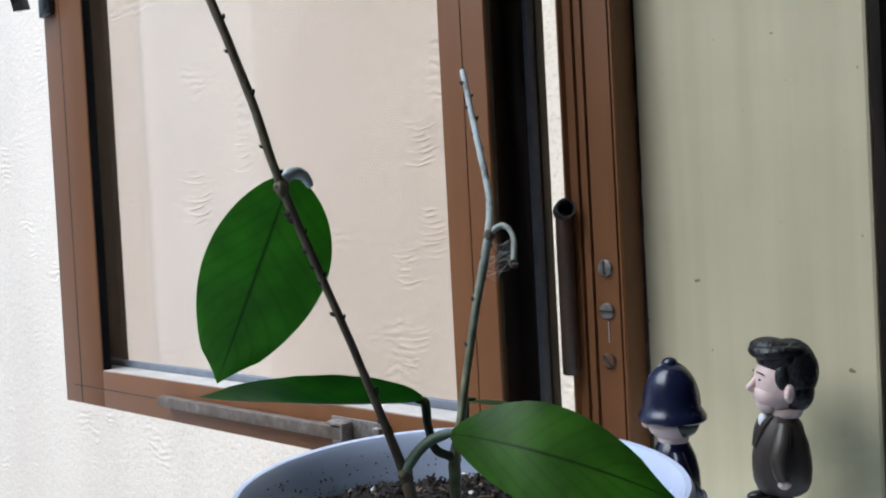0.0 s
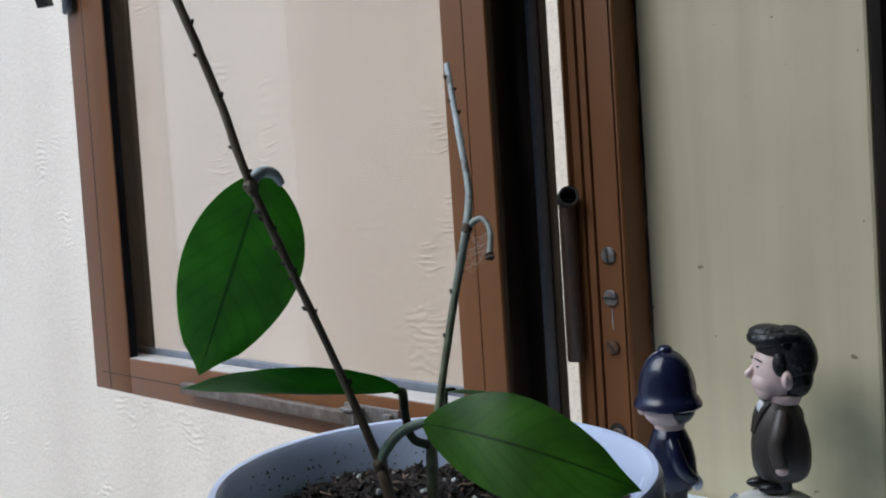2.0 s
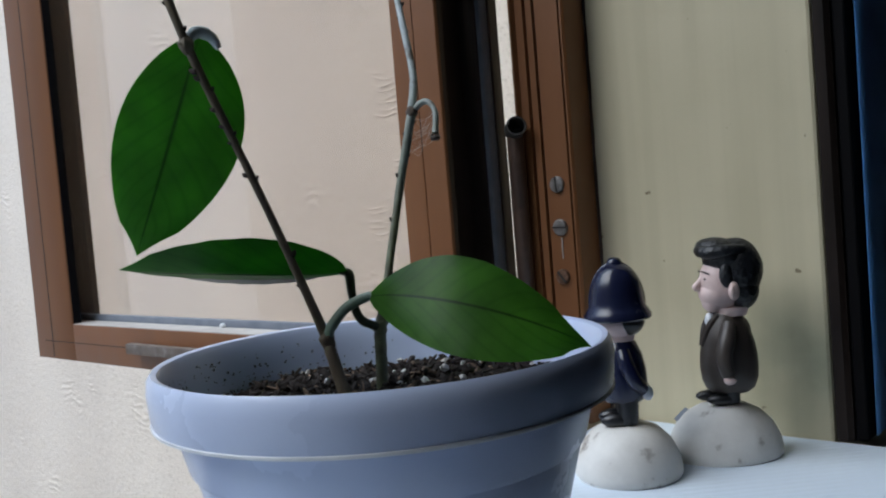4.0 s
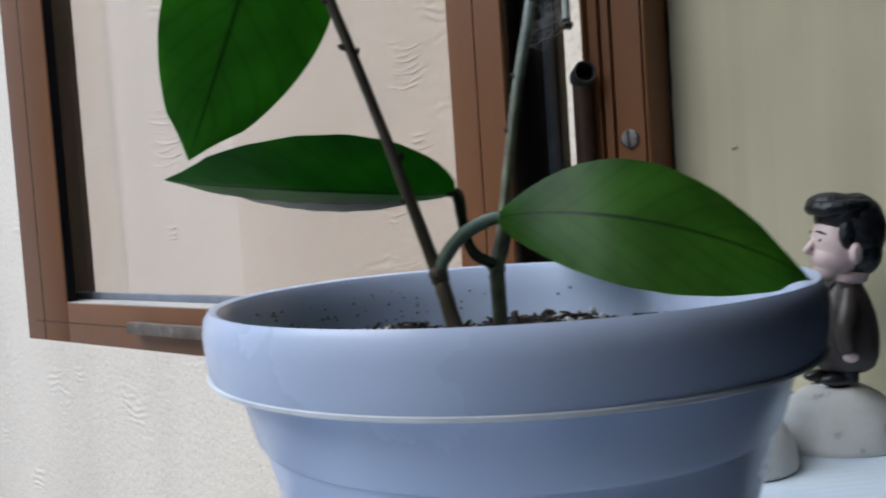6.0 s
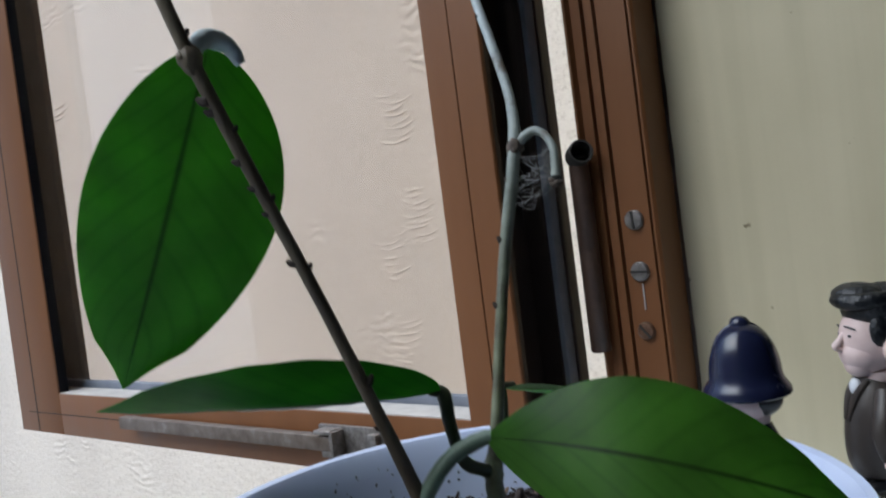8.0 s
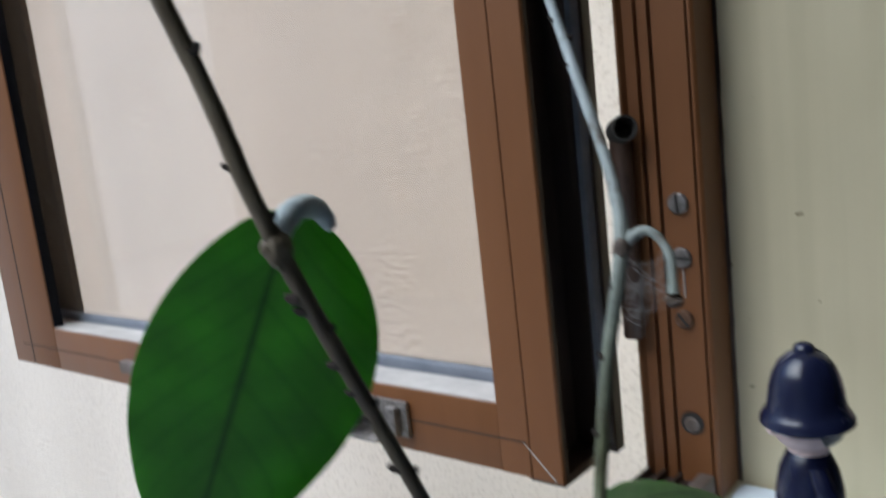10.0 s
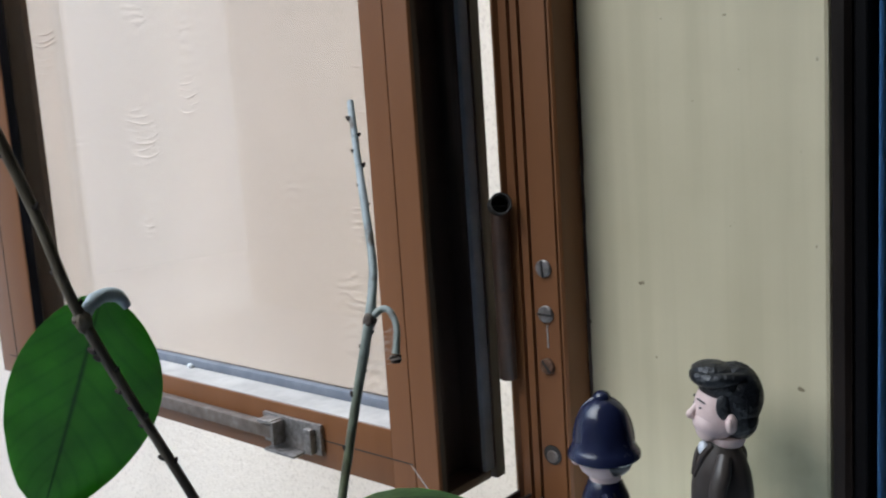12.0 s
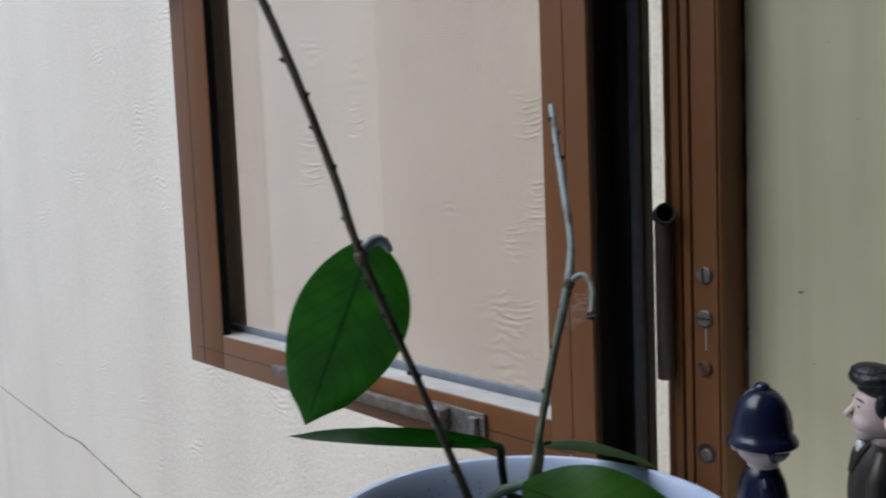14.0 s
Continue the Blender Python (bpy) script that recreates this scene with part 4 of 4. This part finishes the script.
def leaf(name, base, tip, left, right, bulge, mat, thick=0.0011, curl=0.0, label="", blunt=0.84, full=0.72, blunt_left=None):
    """A thick pointed leaf from base to tip. left, right: offsets of the blade's edges from the axis at mid length; bulge: offset of the midrib at mid length."""
    base, tip, left, right, bulge = (Vector(v) for v in (base, tip, left, right, bulge))
    nu, nv = 14, 36
    top = []
    for k in range(nv + 1):
        t = k / nv
        w = math.sin(math.pi * t ** blunt) ** full
        wl = math.sin(math.pi * t ** (blunt_left or blunt)) ** full
        if t > 0.86:
            w *= 1 - 0.55 * ((t - 0.86) / 0.14)
            wl *= 1 - 0.55 * ((t - 0.86) / 0.14)
        c = base.lerp(tip, t) + bulge * (4 * t * (1 - t)) ** 0.9
        row = []
        for i in range(nu + 1):
            s = -1 + 2 * i / nu
            o = left * (-s * wl) if s < 0 else right * (s * w)
            n = (right - left).cross(tip - base).normalized()
            row.append(c + o + n * curl * (s * s) * w + n * 0.0001 * math.sin(t * 40 + abs(s) * 6) * abs(s) * w)
        top.append(row)
    bm = bmesh.new()
    uvl = bm.loops.layers.uv.new("UVMap")
    nrm = (right - left).cross(tip - base).normalized()
    sheets = []
    for sgn in (0.5, -0.5):
        vs = []
        for k in range(nv + 1):
            t = k / nv
            edge = [(1 - abs(-1 + 2 * i / nu) ** 4) * min(1, 8 * t + 0.05, 8 * (1 - t) + 0.05) for i in range(nu + 1)]
            vs.append([bm.verts.new(top[k][i] + nrm * thick * sgn * max(edge[i], 0.12)) for i in range(nu + 1)])
        sheets.append(vs)
    for vs in sheets:
        for k in range(nv):
            for i in range(nu):
                f = bm.faces.new((vs[k][i], vs[k][i + 1], vs[k + 1][i + 1], vs[k + 1][i]))
                for l, (a, b) in zip(f.loops, ((i, k), (i + 1, k), (i + 1, k + 1), (i, k + 1))):
                    l[uvl].uv = (a / nu, b / nv)
    a, b = sheets
    rim = [(0, i) for i in range(nu + 1)] + [(k, nu) for k in range(1, nv + 1)] + [(nv, i) for i in range(nu - 1, -1, -1)] + [(k, 0) for k in range(nv - 1, 0, -1)]
    for p, q in zip(rim, rim[1:] + rim[:1]):
        f = bm.faces.new((a[p[0]][p[1]], a[q[0]][q[1]], b[q[0]][q[1]], b[p[0]][p[1]]))
        for l, c in zip(f.loops, (p, q, q, p)):
            l[uvl].uv = (c[1] / nu, c[0] / nv)
    bmesh.ops.remove_doubles(bm, verts=bm.verts, dist=0.00002)
    return part(name, rel(bm, hb), mat, plant, label)


leaf("upper_leaf", (-0.2699, -0.0691, 1.0922), (-0.2773, -0.0401, 1.0357), (-0.0106, 0.0095, 0.0042), (0.0130, -0.0123, -0.0054), (0.0009, 0.0010, 0.0002), LEAF_A, label="large upright green leaf with a pointed tip")
RT, DP = Vector((0.707, -0.707, 0)), Vector((0.707, 0.707, 0))
cap_path = [(0.0, 0.0, 0.0, 0.0012), (0.0010, 0.0028, 0.002, 0.0014), (0.0026, 0.0041, 0.005, 0.0016), (0.0048, 0.0034, 0.0085, 0.0015), (0.0062, 0.0006, 0.0097, 0.0009)]
stem("upper_petiole", [(*(KNOT + RT * r + DP * d + Vector((0, 0, u))), w) for r, u, d, w in cap_path], PALESTALK, "pale blue-grey leaf stalk", 6, wobble=0.2)
back_leaf = leaf("back_leaf", (-0.2298, -0.0744, 1.0253), (-0.2804, -0.0351, 1.0321), (0.0088, 0.0140, -0.0030), (-0.0091, -0.0148, 0.0103), (-0.0010, -0.0009, -0.0005), LEAF_B, label="grey-green leaf held level, edge turned down", curl=0.0)
B0, B1, BL = Vector((-0.2298, -0.0744, 1.0253)), Vector((-0.2804, -0.0351, 1.0321)), Vector((0.0088, 0.0140, -0.0030))
fold = leaf("folded_edge", B0.lerp(B1, 0.10) + BL * 0.45, B0.lerp(B1, 0.80) + BL * 0.55, BL * 0.62 + Vector((0, 0, -0.0016)), BL * -0.1, (0, 0, 0), UNDERSIDE, 0.0008, label="pale underside of the folded leaf edge")
stem("back_petiole", [(*FORK, 0.0014), (-0.2303, -0.0786, 1.0117, 0.0013), (-0.2303, -0.0761, 1.0188, 0.0013), (-0.2295, -0.0745, 1.0248, 0.0015), (-0.2317, -0.0728, 1.0257, 0.0008)], PETDARK, "dark green leaf stalk", 6)
leaf("front_leaf", (-0.2375, -0.0904, 1.0191), (-0.2154, -0.1476, 1.0038), (-0.0053, -0.0052, -0.0128), (0.0052, 0.0052, 0.0123), (-0.0090, -0.0063, 0.0053), LEAF_A, label="large glossy green leaf arching over the pot rim", blunt=1.08, full=0.82, blunt_left=0.84)
stem("front_petiole", [(*NODE1, 0.0016), (-0.2449, -0.0823, 1.0115, 0.0015), (-0.2415, -0.0853, 1.0164, 0.0015), (-0.2375, -0.0904, 1.0192, 0.0014), (-0.2363, -0.0941, 1.0188, 0.0007)], PETIOLE, "pale green leaf stalk", 6)
leaf("small_leaf", (-0.2135, -0.0768, 1.0222), (-0.1520, -0.0775, 0.9985), (0.0117, 0.0139, -0.0042), (-0.0079, -0.0103, 0.0011), (0.0002, 0.0001, 0.0038), LEAF_C, label="grey-green leaf folded over at the back")
stem("small_petiole", [(*FORK, 0.0014), (-0.2195, -0.0795, 1.0115, 0.0012), (-0.2150, -0.0778, 1.0180, 0.0011), (-0.2132, -0.0768, 1.0222, 0.0010), (-0.2090, -0.0766, 1.0222, 0.0007)], PETDARK, "dark green leaf stalk", 6)
bm = bmesh.new()
for i in range(26):
    a = Vector((-0.2015, -0.0803, 1.0719)).lerp(Vector((-0.2052, -0.0788, 1.0600)), rng.random())
    b = Vector((-0.2004, -0.0873, 1.0737)).lerp(Vector((-0.2034, -0.0902, 1.0646)), rng.random())
    if i % 3 == 0:
        b = a.lerp(b, rng.uniform(0.3, 0.7)) + Vector((0, 0, -rng.uniform(0.001, 0.004)))
    m = a.lerp(b, rng.uniform(0.3, 0.7)) + Vector((rng.uniform(-0.001, 0.001), rng.uniform(-0.001, 0.001), -rng.uniform(0.0, 0.0035)))
    tube([(*a, 0.00002), (*m, 0.000032), (*b, 0.00002)], 4, 3, bm)
part("cobweb", rel(bm, hb), WEBMAT, plant, "fine pale cobweb threads")

# ---- two toy figures on domed bases ----
def frame_of(cx, cy, f):
    """A toy's own axes: a ahead of its face, b away to its other side, h above the ledge."""
    f = Vector(f).normalized()
    side = Vector((-f.y, f.x, 0)) * -1
    yaw = Matrix.Rotation(math.atan2(f.y, f.x), 3, "Z")
    return yaw, lambda a, b, h: (cx + f.x * a + side.x * b, cy + f.y * a + side.y * b, SILL + h)


def bumpy(amount, scale, seed):
    """Reshapes a unit ball with soft dents, as cast and hand-painted resin has."""
    return lambda q: q * (1 + amount * noise.noise(q * scale + Vector((seed, 1.7 * seed, 0.3))))


def combed(q):
    """Grooves of moulded hair that run from the brow to the nape."""
    return q * (1 + 0.018 * math.sin(26 * q.y + 5 * q.z + 2.2 * noise.noise(q * 2.0)) * (0.4 + 0.6 * max(0, q.z + 0.3)))


def figure_helmet(cx, cy):
    """Small painted toy in a tall dark helmet, on a domed base; one plain mesh."""
    bm = bmesh.new()
    yaw, P = frame_of(cx, cy, (-0.60, 0.80, 0))
    lathe([(0, 0), (0.0232, 0), (0.0240, 0.0015), (0.0240, 0.0035), (0.0232, 0.0085), (0.0200, 0.0155), (0.0150, 0.0205), (0.0085, 0.0232), (0, 0.0238)], 44, P(0, 0, 0), bm=bm, mat=2)
    for b in (-0.0042, 0.0042):
        ball(P(0.0035, b, 0.0258), (0.0080, 0.0040, 0.0034), bm, 1, yaw, 16, 10)
        lathe([(0, 0.024), (0.0045, 0.0242), (0.0050, 0.036), (0, 0.037)], 16, P(-0.001, b, 0), bm=bm, mat=1)
    lathe([(0, 0.0335), (0.0086, 0.0338), (0.0104, 0.0365), (0.0110, 0.0420), (0.0107, 0.0480), (0.0094, 0.0545), (0.0070, 0.0600), (0.0050, 0.0625), (0, 0.063)], 36, P(0, 0, 0), bm=bm, mat=0)
    for b in (-1, 1):
        tube([(*P(0.000, 0.0075 * b, 0.0570), 0.0030), (*P(-0.001, 0.0105 * b, 0.0510), 0.0036), (*P(-0.004, 0.0110 * b, 0.0440), 0.0034), (*P(-0.0075, 0.0085 * b, 0.0395), 0.0030)], 5, 12, bm, 0)
    ball(P(-0.0098, -0.0055, 0.0375), (0.0026, 0.0036, 0.0034), bm, 4, yaw, 14, 10, bumpy(0.05, 2.0, 3))
    ball(P(-0.0098, 0.0050, 0.0385), (0.0024, 0.0030, 0.0030), bm, 3, yaw, 14, 10)
    lathe([(0.0062, 0.0600), (0.0068, 0.0628), (0.0066, 0.0655), (0, 0.066)], 24, P(0, 0, 0), bm=bm, mat=3)
    ball(P(0.0008, 0.0, 0.0690), (0.0102, 0.0100, 0.0078), bm, 3, yaw, 24, 16)
    ball(P(-0.0030, 0.0, 0.0695), (0.0086, 0.0103, 0.0072), bm, 1, yaw, 24, 16)
    ball(P(0.0112, 0.0, 0.0690), (0.0022, 0.0020, 0.0020), bm, 3, yaw, 12, 8)
    lathe([(0.0, 0.0712), (0.0118, 0.0708), (0.0140, 0.0704), (0.0149, 0.0712), (0.0148, 0.0728), (0.0136, 0.0748), (0.0126, 0.0762), (0.0121, 0.0790), (0.0116, 0.0830), (0.0104, 0.0875), (0.0084, 0.0915), (0.0058, 0.0940), (0.0036, 0.0950), (0.0034, 0.0962), (0.0026, 0.0974), (0.0012, 0.0980), (0, 0.0981)], 44, P(0, 0, 0), bm=bm, mat=0)
    # raised seam over the crown
    ring = [P(0.0121 * math.cos(u) * 1.0, 0, 0.0765 + 0.0192 * math.sin(u)) for u in [math.pi * k / 12 for k in range(13)]]
    tube([(*q, 0.0007) for q in ring], 3, 6, bm, 0)
    ob = part("toy_figure", bm, [NAVY, BLACKP, BASEP, SKINP, WHITEP])
    return tagged(ob, "painted toy figure in a navy helmet on a white domed base", "toy figure", "toy figures on the ledge")


def figure_hair(cx, cy):
    """Small painted toy with swept dark hair and a brown-grey jacket, on a wide oval base; one plain mesh."""
    bm = bmesh.new()
    yaw, P = frame_of(cx, cy, (-0.66, 0.75, 0))
    turn = math.atan2(0.75, -0.66)
    lathe([(0, 0), (0.0258, 0), (0.0266, 0.0014), (0.0266, 0.0032), (0.0256, 0.0085), (0.0225, 0.0150), (0.0172, 0.0205), (0.0105, 0.0240), (0, 0.0250)], 48, P(0.003, 0, 0), 1.0, 0.80, turn, bm=bm, mat=2)
    for b, a in ((-0.0048, 0.0040), (0.0048, 0.0065)):
        ball(P(a, b, 0.0272), (0.0076, 0.0038, 0.0028), bm, 1, yaw, 16, 10)
        lathe([(0, 0.0255), (0.0036, 0.0258), (0.0040, 0.033), (0, 0.034)], 14, P(a - 0.004, b, 0), bm=bm, mat=1)
    lathe([(0, 0.0296), (0.0086, 0.0298), (0.0112, 0.0318), (0.0128, 0.0360), (0.0133, 0.0415), (0.0131, 0.0470), (0.0121, 0.0535), (0.0100, 0.0600), (0.0078, 0.0645), (0.0062, 0.0672), (0, 0.0675)], 40, P(-0.0012, 0, 0), 1.0, 0.88, turn, bm=bm, mat=0)
    # arms hanging, the near one bent with a pale cuff
    tube([(*P(0.0000, -0.0072, 0.0625), 0.0030), (*P(0.0026, -0.0110, 0.0560), 0.0038), (*P(0.0050, -0.0128, 0.0495), 0.0037), (*P(0.0048, -0.0134, 0.0440), 0.0034), (*P(0.0036, -0.0134, 0.0400), 0.0031)], 6, 14, bm, 0)
    tube([(*P(-0.0040, 0.0070, 0.0635), 0.0030), (*P(-0.0090, 0.0085, 0.0610), 0.0036), (*P(-0.0118, 0.0080, 0.0570), 0.0034), (*P(-0.0110, 0.0085, 0.0500), 0.0030)], 6, 14, bm, 0)
    ball(P(0.0034, -0.0140, 0.0378), (0.0029, 0.0024, 0.0022), bm, 3, yaw, 14, 10)
    # lapels and a sliver of white shirt
    ball(P(0.0066, 0.0, 0.0638), (0.0022, 0.0030, 0.0034), bm, 5, yaw, 14, 10)
    for b in (-1, 1):
        tube([(*P(0.0040, 0.0040 * b, 0.0668), 0.0012), (*P(0.0082, 0.0028 * b, 0.0610), 0.0014), (*P(0.0112, 0.0012 * b, 0.0520), 0.0008)], 5, 8, bm, 0)
    # neck, face, nose, chin and ears
    lathe([(0.0068, 0.0655), (0.0078, 0.0672), (0.0080, 0.0695), (0.0, 0.0710)], 26, P(-0.0035, 0, 0), bm=bm, mat=3)
    ball(P(0.0002, 0, 0.0808), (0.0098, 0.0100, 0.0136), bm, 3, yaw, 28, 20)
    ball(P(0.0042, 0, 0.0725), (0.0054, 0.0062, 0.0054), bm, 3, yaw, 20, 14)
    ball(P(0.0020, 0, 0.0765), (0.0088, 0.0090, 0.0078), bm, 3, yaw, 22, 16)
    tube([(*P(0.0088, 0, 0.0845), 0.0009), (*P(0.0106, 0, 0.0815), 0.0014), (*P(0.0124, 0, 0.0795), 0.0014), (*P(0.0100, 0, 0.0782), 0.0011)], 5, 10, bm, 3)
    tube([(*P(0.0086, -0.0022, 0.0738), 0.0005), (*P(0.0094, 0, 0.0736), 0.0007), (*P(0.0086, 0.0022, 0.0738), 0.0005)], 4, 6, bm, 3)
    for b in (-1, 1):
        ball(P(0.0087, 0.0038 * b, 0.0835), (0.0006, 0.0011, 0.0006), bm, 1, yaw, 10, 8)
        tube([(*P(0.0074, 0.0062 * b, 0.0858), 0.0003), (*P(0.0088, 0.0042 * b, 0.0868), 0.0004), (*P(0.0094, 0.0020 * b, 0.0870), 0.0003)], 4, 6, bm, 4)
        ball(P(-0.0020, 0.0108 * b, 0.0778), (0.0026, 0.0018, 0.0044), bm, 3, yaw, 16, 12)
        ball(P(-0.0008, 0.0122 * b, 0.0780), (0.0012, 0.0010, 0.0026), bm, 3, yaw, 12, 8)
        ball(P(0.0004, 0.0092 * b, 0.0850), (0.0034, 0.0022, 0.0060), bm, 4, yaw, 16, 12, combed)
    # hair: back of the head, nape, side sweep and the rolled quiff
    ball(P(-0.0070, 0, 0.0868), (0.0122, 0.0122, 0.0145), bm, 4, yaw, 40, 26, combed)
    ball(P(-0.0080, 0, 0.0775), (0.0088, 0.0108, 0.0102), bm, 4, yaw, 30, 20, combed)
    ball(P(-0.0016, 0, 0.0925), (0.0094, 0.0112, 0.0078), bm, 4, yaw @ Matrix.Rotation(radians(10), 3, "Y"), 34, 22, combed)
    ball(P(0.0008, 0.0014, 0.0975), (0.0096, 0.0096, 0.0047), bm, 4, yaw @ Matrix.Rotation(radians(-6), 3, "Y"), 34, 20, combed)
    tube([(*P(-0.0085, -0.0080, 0.0965), 0.0020), (*P(-0.0010, -0.0086, 0.0962), 0.0030), (*P(0.0055, -0.0066, 0.0958), 0.0032), (*P(0.0086, -0.0015, 0.0962), 0.0031), (*P(0.0078, 0.0045, 0.0962), 0.0028)], 7, 14, bm, 4, wobble=0.06)
    # grey plate let into the base
    f = len(bm.verts)
    box(-0.0040, 0.0040, -0.0060, 0.0060, -0.0008, 0.0008, 0.0003, bm=bm)
    bm.verts.ensure_lookup_table()
    m = Matrix.Translation(P(0.0205, 0.004, 0.0180)) @ yaw.to_4x4() @ Matrix.Rotation(radians(42), 4, "Y")
    for v in bm.verts[f:]:
        v.co = m @ v.co
        for q in v.link_faces:
            q.material_index = 6
    ob = part("toy_figure", bm, [JACKET, BLACKP, BASEP, SKINP, HAIRP, WHITEP, DUSTY])
    return tagged(ob, "painted toy figure in a brown jacket on a white oval base", "toy figure", "toy figures on the ledge")


figure_helmet(-0.0660, -0.0700)
figure_hair(-0.0185, -0.0985)
